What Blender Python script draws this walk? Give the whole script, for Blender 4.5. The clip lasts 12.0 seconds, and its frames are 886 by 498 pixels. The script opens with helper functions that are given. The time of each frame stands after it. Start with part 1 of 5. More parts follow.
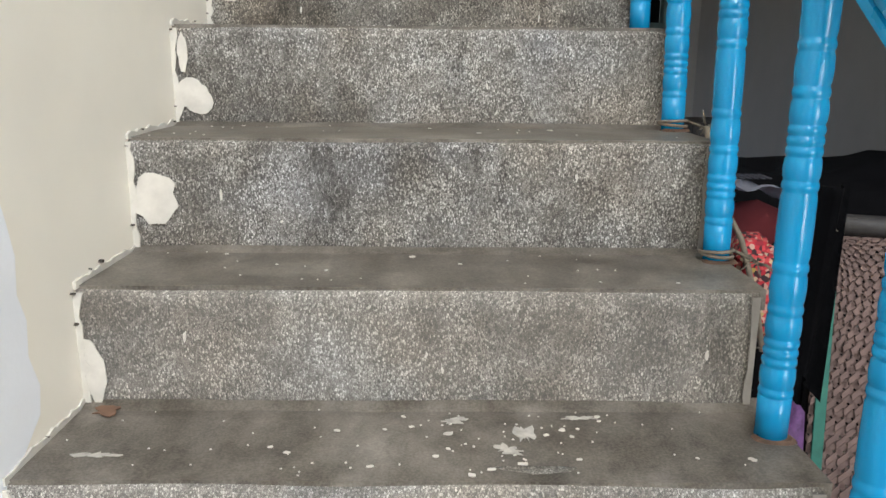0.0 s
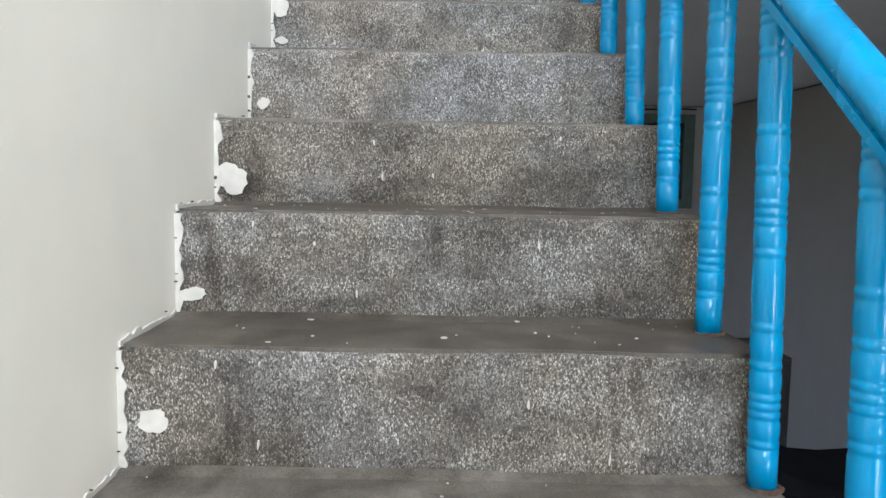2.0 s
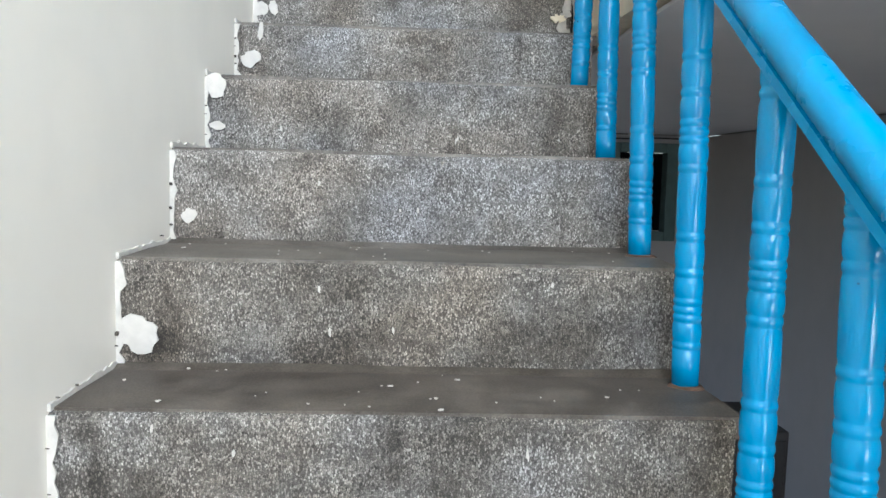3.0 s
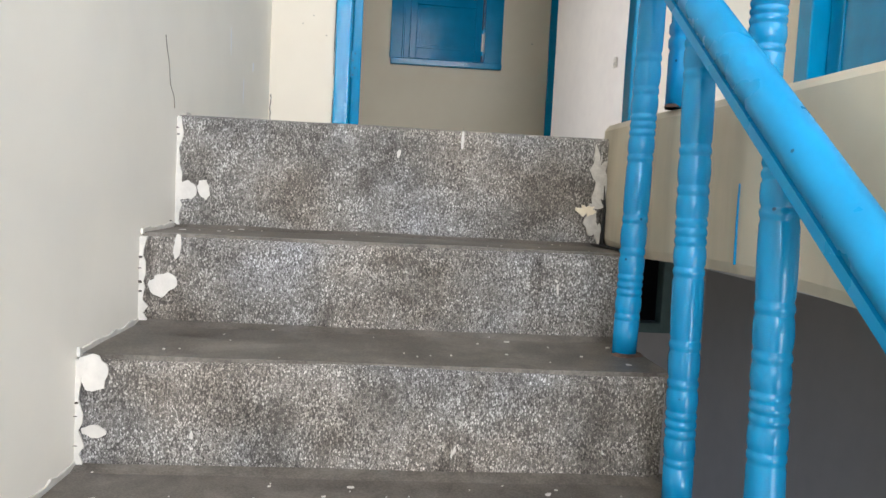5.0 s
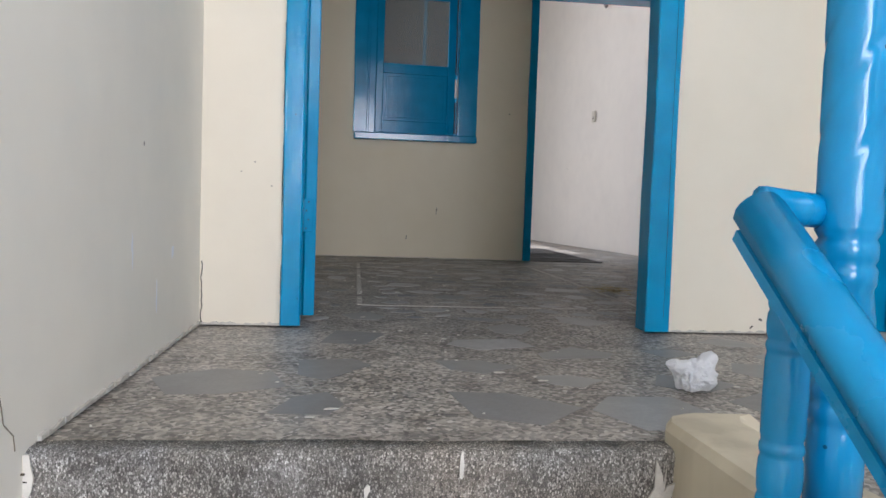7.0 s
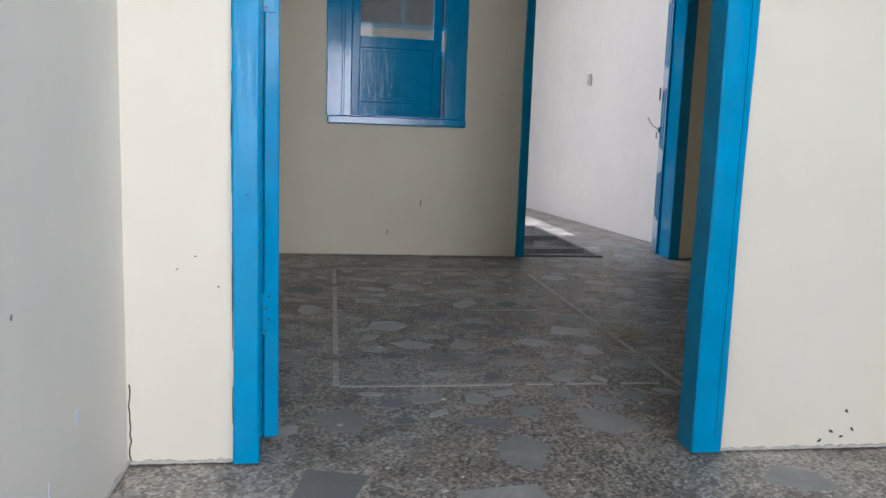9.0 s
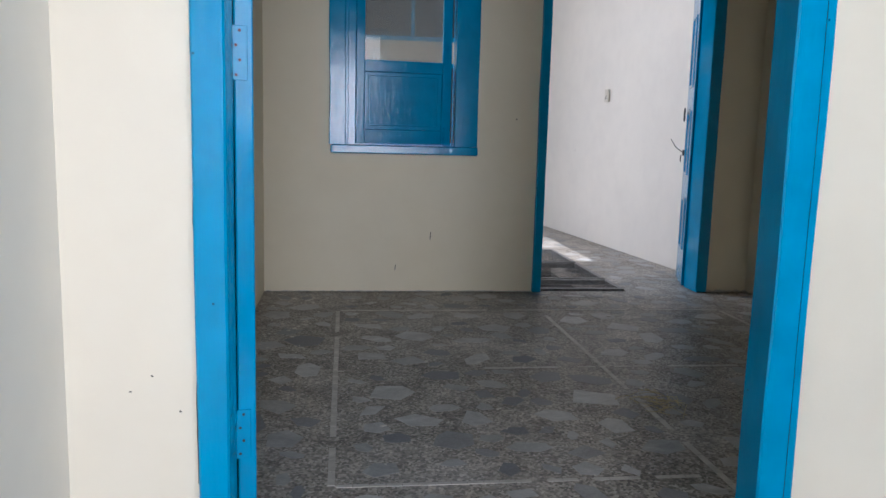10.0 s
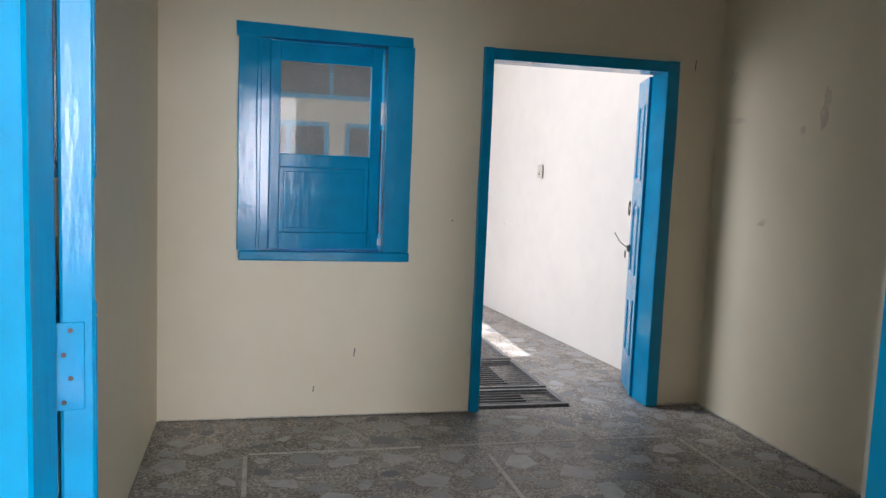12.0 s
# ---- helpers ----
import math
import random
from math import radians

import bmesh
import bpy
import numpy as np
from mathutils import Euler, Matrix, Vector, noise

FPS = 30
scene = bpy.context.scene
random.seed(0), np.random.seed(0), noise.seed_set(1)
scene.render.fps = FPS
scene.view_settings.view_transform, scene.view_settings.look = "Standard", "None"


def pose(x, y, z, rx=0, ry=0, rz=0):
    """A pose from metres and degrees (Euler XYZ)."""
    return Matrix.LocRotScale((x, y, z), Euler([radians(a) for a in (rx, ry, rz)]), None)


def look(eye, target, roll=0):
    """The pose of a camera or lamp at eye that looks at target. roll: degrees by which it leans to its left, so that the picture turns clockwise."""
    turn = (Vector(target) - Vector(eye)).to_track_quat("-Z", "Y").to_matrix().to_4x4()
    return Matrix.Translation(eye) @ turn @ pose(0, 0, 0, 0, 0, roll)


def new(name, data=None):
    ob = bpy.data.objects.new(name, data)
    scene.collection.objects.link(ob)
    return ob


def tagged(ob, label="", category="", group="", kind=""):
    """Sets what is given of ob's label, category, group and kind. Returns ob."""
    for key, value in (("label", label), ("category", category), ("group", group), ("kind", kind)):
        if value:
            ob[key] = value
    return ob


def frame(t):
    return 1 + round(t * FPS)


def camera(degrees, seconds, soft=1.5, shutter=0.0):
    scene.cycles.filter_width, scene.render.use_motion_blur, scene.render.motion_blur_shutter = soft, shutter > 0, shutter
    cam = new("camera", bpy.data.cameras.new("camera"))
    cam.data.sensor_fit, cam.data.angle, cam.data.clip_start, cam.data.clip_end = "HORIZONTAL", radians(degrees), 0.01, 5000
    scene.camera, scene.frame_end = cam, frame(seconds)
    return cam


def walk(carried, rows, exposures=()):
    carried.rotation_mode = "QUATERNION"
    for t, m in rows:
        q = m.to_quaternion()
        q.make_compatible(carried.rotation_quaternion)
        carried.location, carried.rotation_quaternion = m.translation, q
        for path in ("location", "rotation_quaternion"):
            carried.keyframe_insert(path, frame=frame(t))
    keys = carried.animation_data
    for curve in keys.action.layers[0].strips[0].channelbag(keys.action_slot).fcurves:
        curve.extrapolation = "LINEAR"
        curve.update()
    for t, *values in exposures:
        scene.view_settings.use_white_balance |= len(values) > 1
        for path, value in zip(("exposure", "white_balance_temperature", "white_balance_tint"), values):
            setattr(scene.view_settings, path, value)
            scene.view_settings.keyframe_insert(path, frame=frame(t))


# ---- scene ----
cam = camera(58.8, 12.0)
METRES, EYE, TILT, LEAN, TURN = 5.0, 1.486, 0.0, 0.0, -0.5
ROWS = [
    (0.0, 0.0, 0.0, 0.0, 0.12, -13.64, -0.47),
    (0.5, -0.0098, 0.0304, 0.0178, 0.35, -10.76, -0.7),
    (1.0, -0.0136, 0.0662, 0.055, -0.31, -7.44, -0.88),
    (1.5, -0.0006, 0.1057, 0.0878, 0.22, -6.01, -0.77),
    (2.0, -0.0098, 0.1428, 0.108, 0.18, -5.36, -1.03),
    (2.5, -0.0176, 0.1738, 0.1396, -1.06, -5.52, -1.31),
    (3.0, -0.0069, 0.2181, 0.1633, -1.61, -5.45, -1.5),
    (5.0, -0.0124, 0.3519, 0.2661, -3.36, -4.14, -2.93),
    (5.5, -0.0216, 0.3792, 0.2997, -3.84, -3.69, -3.04),
    (6.0, -0.0128, 0.416, 0.3167, -4.19, -3.0, -2.78),
    (6.5, -0.0067, 0.441, 0.3489, -4.17, -2.45, -2.33),
    (7.0, -0.0157, 0.4783, 0.3697, -5.78, -3.06, -1.93),
    (9.0, -0.0167, 0.5948, 0.4502, -7.43, -8.16, -1.96),
    (9.5, -0.0047, 0.6349, 0.4719, -7.08, -7.91, -1.98),
    (10.0, -0.0065, 0.6614, 0.485, -6.51, -8.21, -1.47),
    (10.5, -0.0164, 0.6925, 0.5144, -8.7, -8.85, -0.93),
    (11.0, -0.0136, 0.7185, 0.5262, -10.85, -8.77, -0.85),
    (11.5, -0.0036, 0.7489, 0.5519, -11.91, -8.49, -1.71),
    (12.0, -0.0072, 0.787, 0.563, -12.71, -5.93, -2.31),
]
base = pose(0, 0, EYE, TILT, LEAN, TURN)
PATH = [(t, base @ pose(METRES * x, METRES * y, METRES * z, 90 + pitch, roll, yaw)) for t, x, y, z, yaw, pitch, roll in ROWS]
PATH += [
    (3.2, look((-0.031, 1.131, 2.377), (0.075, 3.118, 2.176), 2.6)),
    (4.8, look((-0.023, 1.691, 2.793), (0.114, 3.679, 2.631), 3.1)),
    (7.2, look((-0.058, 2.419, 3.373), (0.163, 4.402, 3.245), 2.2)),
    (8.8, look((-0.039, 2.908, 3.694), (0.225, 4.869, 3.402), 1.9)),
]
EXPOSURES = [(0.0, -0.20, 6250, 10), (0.5, -0.12, 6050, 10), (1.0, -0.08, 5850, 10), (2.5, 0.02, 5750, 9), (3.2, 0.15, 5650, 9), (4.8, 0.10, 6100, 13), (5.5, -0.04, 6100, 14), (7.0, -0.20, 6000, 16), (9.5, -0.04, 5700, 15), (11.0, 0.12, 5750, 15), (12.0, 0.54, 5950, 16)]
walk(cam, sorted(PATH, key=lambda row: row[0]), EXPOSURES)

# ---- light ----
F_TOP = 6.3             # underside of the roof added over the light well
world = bpy.data.worlds.new("sky")
scene.world = world
world.use_nodes = True
wn = world.node_tree
sky = wn.nodes.new("ShaderNodeTexSky")
sky.sky_type = "NISHITA"
sky.sun_disc = False
sky.sun_elevation, sky.sun_rotation = radians(64), radians(229)
wn.links.new(sky.outputs[0], wn.nodes["Background"].inputs[0])
wn.nodes["Background"].inputs[1].default_value = 0.12

sun = new("sun", bpy.data.lights.new("sun", "SUN"))
sun.data.energy, sun.data.angle, sun.data.color = 4.5, radians(0.6), (1.0, 0.95, 0.88)
sun.matrix_world = look((-1.16, -1.0, 3.2), (0, 0, 0))


def window_light(name, eye, target, w, h, watts, color):
    ob = new(name, bpy.data.lights.new(name, "AREA"))
    ob.data.shape, ob.data.size, ob.data.size_y = "RECTANGLE", w, h
    ob.data.energy, ob.data.color = watts, color
    ob.matrix_world = look(eye, target)
    return ob


window_light("stair_window_daylight", (0.45, -2.44, 4.3), (0.45, 0.0, 3.7), 1.7, 2.0, 226, (0.96, 0.98, 1.0))
window_light("entrance_daylight", (2.05, -2.44, 1.1), (1.6, 2.0, 2.0), 0.85, 1.9, 60, (1.0, 0.97, 0.93))
window_light("gallery_window_daylight", (1.50, 1.75, 4.8), (-0.4, 3.0, 3.4), 2.3, 1.6, 44, (0.96, 0.98, 1.0))
window_light("light_well_side_daylight", (-1.62, 9.7, 4.5), (2.4, 9.2, 4.1), 2.0, 2.2, 54, (1.0, 0.975, 0.94))
window_light("light_well_daylight", (-0.35, 9.0, F_TOP - 0.02), (1.2, 8.2, 3.0), 1.9, 1.2, 35, (0.96, 0.98, 1.0))

# ---- materials ----
MATS = {}


def nodes_of(name):
    m = bpy.data.materials.new(name)
    m.use_nodes = True
    return m, m.node_tree, m.node_tree.nodes["Principled BSDF"]


def tex(nt, kind, scale, vec, **kw):
    n = nt.nodes.new(kind)
    n.inputs["Scale"].default_value = scale
    for k, v in kw.items():
        n.inputs[k].default_value = v
    nt.links.new(vec, n.inputs["Vector"])
    return n


def ramp(nt, fac, stops):
    n = nt.nodes.new("ShaderNodeValToRGB")
    while len(n.color_ramp.elements) < len(stops):
        n.color_ramp.elements.new(0.5)
    for e, (p, c) in zip(n.color_ramp.elements, stops):
        e.position, e.color = p, (*c, 1) if len(c) == 3 else c
    nt.links.new(fac, n.inputs[0])
    return n.outputs[0]


def mixc(nt, fac, a, b, mode="MIX"):
    n = nt.nodes.new("ShaderNodeMix")
    n.data_type, n.blend_type = "RGBA", mode
    for s, v in ((n.inputs[0], fac), (n.inputs[6], a), (n.inputs[7], b)):
        if isinstance(v, (int, float)):
            s.default_value = v
        elif isinstance(v, tuple):
            s.default_value = (*v, 1)
        else:
            nt.links.new(v, s)
    return n.outputs[2]


def bumped(nt, bsdf, height, strength, distance, normal=None):
    b = nt.nodes.new("ShaderNodeBump")
    b.inputs["Strength"].default_value, b.inputs["Distance"].default_value = strength, distance
    nt.links.new(height, b.inputs["Height"])
    if normal is not None:
        nt.links.new(normal, b.inputs["Normal"])
    nt.links.new(b.outputs[0], bsdf.inputs["Normal"])
    return b.outputs[0]


def coord(nt, stretch=(1, 1, 1)):
    c = nt.nodes.new("ShaderNodeTexCoord")
    m = nt.nodes.new("ShaderNodeMapping")
    m.inputs["Scale"].default_value = stretch
    nt.links.new(c.outputs["Object"], m.inputs["Vector"])
    return m.outputs[0]


def plain(name, base, rough=0.6, var=0.12, scale=6.0, bump=0.15, fine=60.0, metal=0.0, dist=0.002, stretch=(1, 1, 1), coat=0.0, spec=0.5):
    """Paint, plaster, cloth, wood: a base colour that wanders at two scales, with fine relief."""
    m, nt, p = nodes_of(name)
    v = coord(nt, stretch)
    big = tex(nt, "ShaderNodeTexNoise", scale, v, Detail=4.0)
    small = tex(nt, "ShaderNodeTexNoise", fine, v, Detail=3.0)
    dark = tuple(c * (1 - var) for c in base)
    light = tuple(min(1, c * (1 + var * 0.7)) for c in base)
    c = ramp(nt, big.outputs[0], [(0.3, dark), (0.7, light)])
    c = mixc(nt, 0.25, c, mixc(nt, small.outputs[0], dark, light))
    nt.links.new(c, p.inputs["Base Color"])
    p.inputs["Roughness"].default_value, p.inputs["Metallic"].default_value = rough, metal
    p.inputs["Coat Weight"].default_value, p.inputs["Coat Roughness"].default_value = coat, 0.15
    p.inputs["Specular IOR Level"].default_value = spec
    bumped(nt, p, small.outputs[0], bump, dist)
    MATS[name] = m
    return m


def wall_paint(name, base, stain, rough=0.55, drips=0.0):
    """Rolled emulsion on uneven plaster, with faint blotches and hand-trowelled waves."""
    m, nt, p = nodes_of(name)
    v = coord(nt)
    big = tex(nt, "ShaderNodeTexNoise", 1.3, v, Detail=5.0, Roughness=0.6)
    mid = tex(nt, "ShaderNodeTexNoise", 7.0, v, Detail=5.0)
    fine = tex(nt, "ShaderNodeTexNoise", 130.0, v, Detail=2.0)
    c = ramp(nt, big.outputs[0], [(0.35, base), (0.75, stain)])
    c = mixc(nt, 0.3, c, ramp(nt, mid.outputs[0], [(0.4, base), (0.7, stain)]))
    spots = tex(nt, "ShaderNodeTexVoronoi", 2.6, v)
    dots = ramp(nt, spots.outputs["Distance"], [(0.012, (0.16, 0.14, 0.12)), (0.016, (1, 1, 1))])
    c = mixc(nt, 0.8, c, dots, "MULTIPLY")
    if drips:
        run = tex(nt, "ShaderNodeTexNoise", 9.0, coord(nt, (1, 1, 0.12)), Detail=4.0)
        c = mixc(nt, drips, c, ramp(nt, run.outputs[0], [(0.36, (0.45, 0.42, 0.37)), (0.52, (1, 1, 1))]), "MULTIPLY")
    nt.links.new(c, p.inputs["Base Color"])
    p.inputs["Roughness"].default_value = rough
    n = bumped(nt, p, mid.outputs[0], 0.10, 0.02)
    bumped(nt, p, fine.outputs[0], 0.10, 0.001, n)
    MATS[name] = m
    return m


def gloss_blue(name, base, rough=0.22, spec=0.42, lumps=1.0):
    """Thick brushed enamel over old wood or iron: sags, brush lines, chips of dirt."""
    m, nt, p = nodes_of(name)
    v = coord(nt, (1, 1, 0.16))
    run = tex(nt, "ShaderNodeTexNoise", 55.0, v, Detail=4.0)
    blot = tex(nt, "ShaderNodeTexNoise", 9.0, coord(nt), Detail=5.0)
    spots = tex(nt, "ShaderNodeTexVoronoi", 17.0, coord(nt))
    c = ramp(nt, blot.outputs[0], [(0.3, tuple(x * 0.86 for x in base)), (0.7, tuple(min(1, x * 1.08) for x in base))])
    chips = ramp(nt, spots.outputs["Distance"], [(0.035, (0.03, 0.05, 0.07)), (0.05, (1, 1, 1))])
    c = mixc(nt, 0.75, c, chips, "MULTIPLY")
    nt.links.new(c, p.inputs["Base Color"])
    r = ramp(nt, blot.outputs[0], [(0.3, (rough * 0.8,) * 3), (0.75, (rough * 1.4,) * 3)])
    nt.links.new(r, p.inputs["Roughness"])
    p.inputs["Specular IOR Level"].default_value = spec
    n = bumped(nt, p, run.outputs[0], 0.42 * lumps, 0.0022)
    bumped(nt, p, blot.outputs[0], 0.25 * lumps, 0.006, n)
    MATS[name] = m
    return m


def grit(name, dirt=0.0, pale=0.0):
    """Washed stone-chip render of the risers."""
    m, nt, p = nodes_of(name)
    v = coord(nt, (1, 1, 0.55))
    chips = tex(nt, "ShaderNodeTexVoronoi", 420.0, v, Randomness=1.0)
    edge = tex(nt, "ShaderNodeTexVoronoi", 420.0, v)
    edge.feature = "DISTANCE_TO_EDGE"
    big = tex(nt, "ShaderNodeTexNoise", 5.0, coord(nt), Detail=6.0, Roughness=0.65)
    mid = tex(nt, "ShaderNodeTexNoise", 24.0, coord(nt), Detail=4.0)
    bw = nt.nodes.new("ShaderNodeRGBToBW")
    nt.links.new(chips.outputs["Color"], bw.inputs[0])
    stone = ramp(nt, bw.outputs[0], [(0.14, (0.135, 0.128, 0.118)), (0.42, (0.265, 0.253, 0.236)), (0.68, (0.43, 0.417, 0.394)), (0.90, (0.74, 0.725, 0.695))])
    gap = ramp(nt, edge.outputs["Distance"], [(0.02, (0.28, 0.27, 0.26)), (0.17, (1.05, 1.05, 1.05))])
    c = mixc(nt, 0.85, stone, gap, "MULTIPLY")
    grime = ramp(nt, big.outputs[0], [(0.38, (0.44, 0.415, 0.38)), (0.56, (1, 1, 1))])
    c = mixc(nt, 0.8, c, grime, "MULTIPLY")
    patch = ramp(nt, mid.outputs[0], [(0.36, (0.66, 0.64, 0.61)), (0.6, (1.0, 1.0, 1.0))])
    c = mixc(nt, 0.6, c, patch, "MULTIPLY")
    hue = tex(nt, "ShaderNodeTexNoise", 3.1, coord(nt), Detail=4.0)
    c = mixc(nt, 1.0, c, ramp(nt, hue.outputs[0], [(0.36, (1.0, 0.94, 0.86)), (0.52, (1.0, 1.0, 0.98)), (0.66, (0.95, 0.98, 1.04))]), "MULTIPLY")
    run = tex(nt, "ShaderNodeTexNoise", 9.0, coord(nt, (1, 1, 0.3)), Detail=5.0, Roughness=0.7)
    c = mixc(nt, 0.75, c, ramp(nt, run.outputs[0], [(0.34, (0.36, 0.34, 0.31)), (0.43, (1, 1, 1))]), "MULTIPLY")
    if pale:
        c = mixc(nt, pale, c, (0.46, 0.445, 0.415))
    if dirt:
        smear = tex(nt, "ShaderNodeTexNoise", 6.5, coord(nt, (0.6, 1, 1.5)), Detail=7.0, Roughness=0.7, Distortion=0.5)
        c = mixc(nt, dirt, c, ramp(nt, smear.outputs[0], [(0.36, (0.34, 0.31, 0.27)), (0.50, (0.70, 0.67, 0.62)), (0.66, (0.88, 0.86, 0.82))]), "MULTIPLY")
    nt.links.new(c, p.inputs["Base Color"])
    p.inputs["Roughness"].default_value = 0.75
    n = bumped(nt, p, edge.outputs["Distance"], 0.55, 0.004)
    bumped(nt, p, mid.outputs[0], 0.25, 0.004, n)
    MATS[name] = m
    return m


def cement(name, c1, c2, c3):
    """Worn cement treads: trowel clouds, brown dirt, pale scuffs."""
    m, nt, p = nodes_of(name)
    v = coord(nt)
    big = tex(nt, "ShaderNodeTexNoise", 4.5, v, Detail=7.0, Roughness=0.65, Distortion=0.6)
    mid = tex(nt, "ShaderNodeTexNoise", 17.0, coord(nt, (1, 0.7, 1)), Detail=8.0, Roughness=0.72)
    fine = tex(nt, "ShaderNodeTexNoise", 260.0, v, Detail=3.0)
    c = ramp(nt, big.outputs[0], [(0.34, c1), (0.52, c2), (0.70, c3)])
    c = mixc(nt, 0.5, c, ramp(nt, mid.outputs[0], [(0.38, c1), (0.66, c3)]))
    c = mixc(nt, 0.2, c, ramp(nt, fine.outputs[0], [(0.38, c1), (0.66, c3)]))
    nt.links.new(c, p.inputs["Base Color"])
    nt.links.new(ramp(nt, mid.outputs[0], [(0.3, (0.42,) * 3), (0.7, (0.7,) * 3)]), p.inputs["Roughness"])
    n = bumped(nt, p, mid.outputs[0], 0.2, 0.003)
    bumped(nt, p, fine.outputs[0], 0.08, 0.001, n)
    MATS[name] = m
    return m


def terrazzo(name):
    """Floor matrix: small brown, grey and white chips in dark cement, dusty."""
    m, nt, p = nodes_of(name)
    v = coord(nt)
    chips = tex(nt, "ShaderNodeTexVoronoi", 125.0, v, Randomness=1.0)
    big = tex(nt, "ShaderNodeTexNoise", 2.6, v, Detail=7.0, Roughness=0.65)
    mid = tex(nt, "ShaderNodeTexNoise", 40.0, v, Detail=4.0)
    bw = nt.nodes.new("ShaderNodeRGBToBW")
    nt.links.new(chips.outputs["Color"], bw.inputs[0])
    c = ramp(nt, bw.outputs[0], [(0.2, (0.09, 0.08, 0.07)), (0.5, (0.37, 0.33, 0.28)), (0.72, (0.60, 0.535, 0.455)), (0.93, (0.85, 0.81, 0.74))])
    dust = ramp(nt, big.outputs[0], [(0.34, (0.075, 0.068, 0.06)), (0.52, (0.29, 0.27, 0.245)), (0.70, (0.62, 0.595, 0.56))])
    c = mixc(nt, 0.42, c, dust)
    stain = tex(nt, "ShaderNodeTexNoise", 7.0, v, Detail=8.0, Roughness=0.7, Distortion=0.8)
    c = mixc(nt, 0.7, c, ramp(nt, stain.outputs[0], [(0.36, (0.42, 0.40, 0.39)), (0.54, (1, 1, 1))]), "MULTIPLY")
    nt.links.new(c, p.inputs["Base Color"])
    nt.links.new(ramp(nt, mid.outputs[0], [(0.3, (0.36,) * 3), (0.7, (0.58,) * 3)]), p.inputs["Roughness"])
    bumped(nt, p, mid.outputs[0], 0.12, 0.002)
    MATS[name] = m
    return m


def marble(name, film0=0.12, film1=0.75, lo=0.0):
    """Broken marble pieces, each a little different, veined and dusty."""
    m, nt, p = nodes_of(name)
    info = nt.nodes.new("ShaderNodeObjectInfo")
    geo = nt.nodes.new("ShaderNodeNewGeometry")
    v = geo.outputs["Position"]
    vein = tex(nt, "ShaderNodeTexNoise", 9.0, v, Detail=8.0, Roughness=0.7, Distortion=1.6)
    grain = tex(nt, "ShaderNodeTexNoise", 130.0, v, Detail=3.0)
    base = ramp(nt, info.outputs["Random"], [(0.0, (0.11, 0.135, 0.17)), (0.2, (0.24, 0.255, 0.28)), (0.45, (0.40, 0.405, 0.405)), (0.75, (0.57, 0.575, 0.575)), (1.0, (0.74, 0.74, 0.73))])
    base = mixc(nt, lo, base, (0.78, 0.775, 0.75)) if lo else base
    c = mixc(nt, 0.85, base, ramp(nt, vein.outputs[0], [(0.3, (0.5, 0.5, 0.52)), (0.52, (0.95, 0.95, 0.95)), (0.68, (1.25, 1.25, 1.25))]), "MULTIPLY")
    c = mixc(nt, 0.3, c, ramp(nt, grain.outputs[0], [(0.35, (0.07, 0.065, 0.06)), (0.7, (0.28, 0.27, 0.25))]))
    film = tex(nt, "ShaderNodeTexNoise", 3.2, v, Detail=7.0, Roughness=0.65)
    c = mixc(nt, ramp(nt, film.outputs[0], [(0.35, (film0,) * 3), (0.68, (film1,) * 3)]), c, (0.19, 0.178, 0.16))
    nt.links.new(c, p.inputs["Base Color"])
    nt.links.new(ramp(nt, vein.outputs[0], [(0.3, (0.32,) * 3), (0.7, (0.52,) * 3)]), p.inputs["Roughness"])
    bumped(nt, p, grain.outputs[0], 0.08, 0.001)
    MATS[name] = m
    return m


def glass(name):
    m, nt, p = nodes_of(name)
    v = coord(nt)
    dirt = tex(nt, "ShaderNodeTexNoise", 14.0, v, Detail=6.0)
    p.inputs["Base Color"].default_value = (0.62, 0.63, 0.61, 1)
    p.inputs["Transmission Weight"].default_value = 0.80
    p.inputs["IOR"].default_value = 1.45
    nt.links.new(ramp(nt, dirt.outputs[0], [(0.4, (0.0,) * 3), (0.8, (0.05,) * 3)]), p.inputs["Roughness"])
    MATS[name] = m
    return m


wall_white = wall_paint("old_white_wall", (0.85, 0.81, 0.715), (0.77, 0.735, 0.655))
wall_cream = wall_paint("cream_wall", (0.80, 0.72, 0.545), (0.75, 0.66, 0.48))
facade_paint = wall_paint("dull_beige_facade", (0.50, 0.45, 0.36), (0.42, 0.37, 0.30))
kerb_paint = wall_paint("dirty_kerb_plaster", (0.66, 0.595, 0.45), (0.50, 0.44, 0.325), 0.7, 0.35)
wall_pale = wall_paint("pale_cream_wall", (0.755, 0.695, 0.57), (0.70, 0.635, 0.51))
wall_bright = wall_paint("white_corridor_wall", (0.81, 0.765, 0.70), (0.73, 0.69, 0.635))
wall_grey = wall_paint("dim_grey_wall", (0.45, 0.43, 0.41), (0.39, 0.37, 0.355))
ceil_white = wall_paint("ceiling_whitewash", (0.80, 0.79, 0.79), (0.74, 0.73, 0.73))
blue_wood = gloss_blue("blue_enamel_on_wood", (0.002, 0.265, 0.50), 0.11, 0.36)
blue_iron = gloss_blue("blue_enamel_on_iron", (0.006, 0.265, 0.55), 0.18, 0.5)
blue_rail = gloss_blue("blue_enamel_on_rail", (0.006, 0.265, 0.55), 0.26, 0.42, 0.25)
riser_grit = grit("stone_chip_render")
riser_pale = grit("pale_stone_chip_render", 0.0, 0.15)
riser_grimy = grit("grimy_stone_chip_render", 0.75)
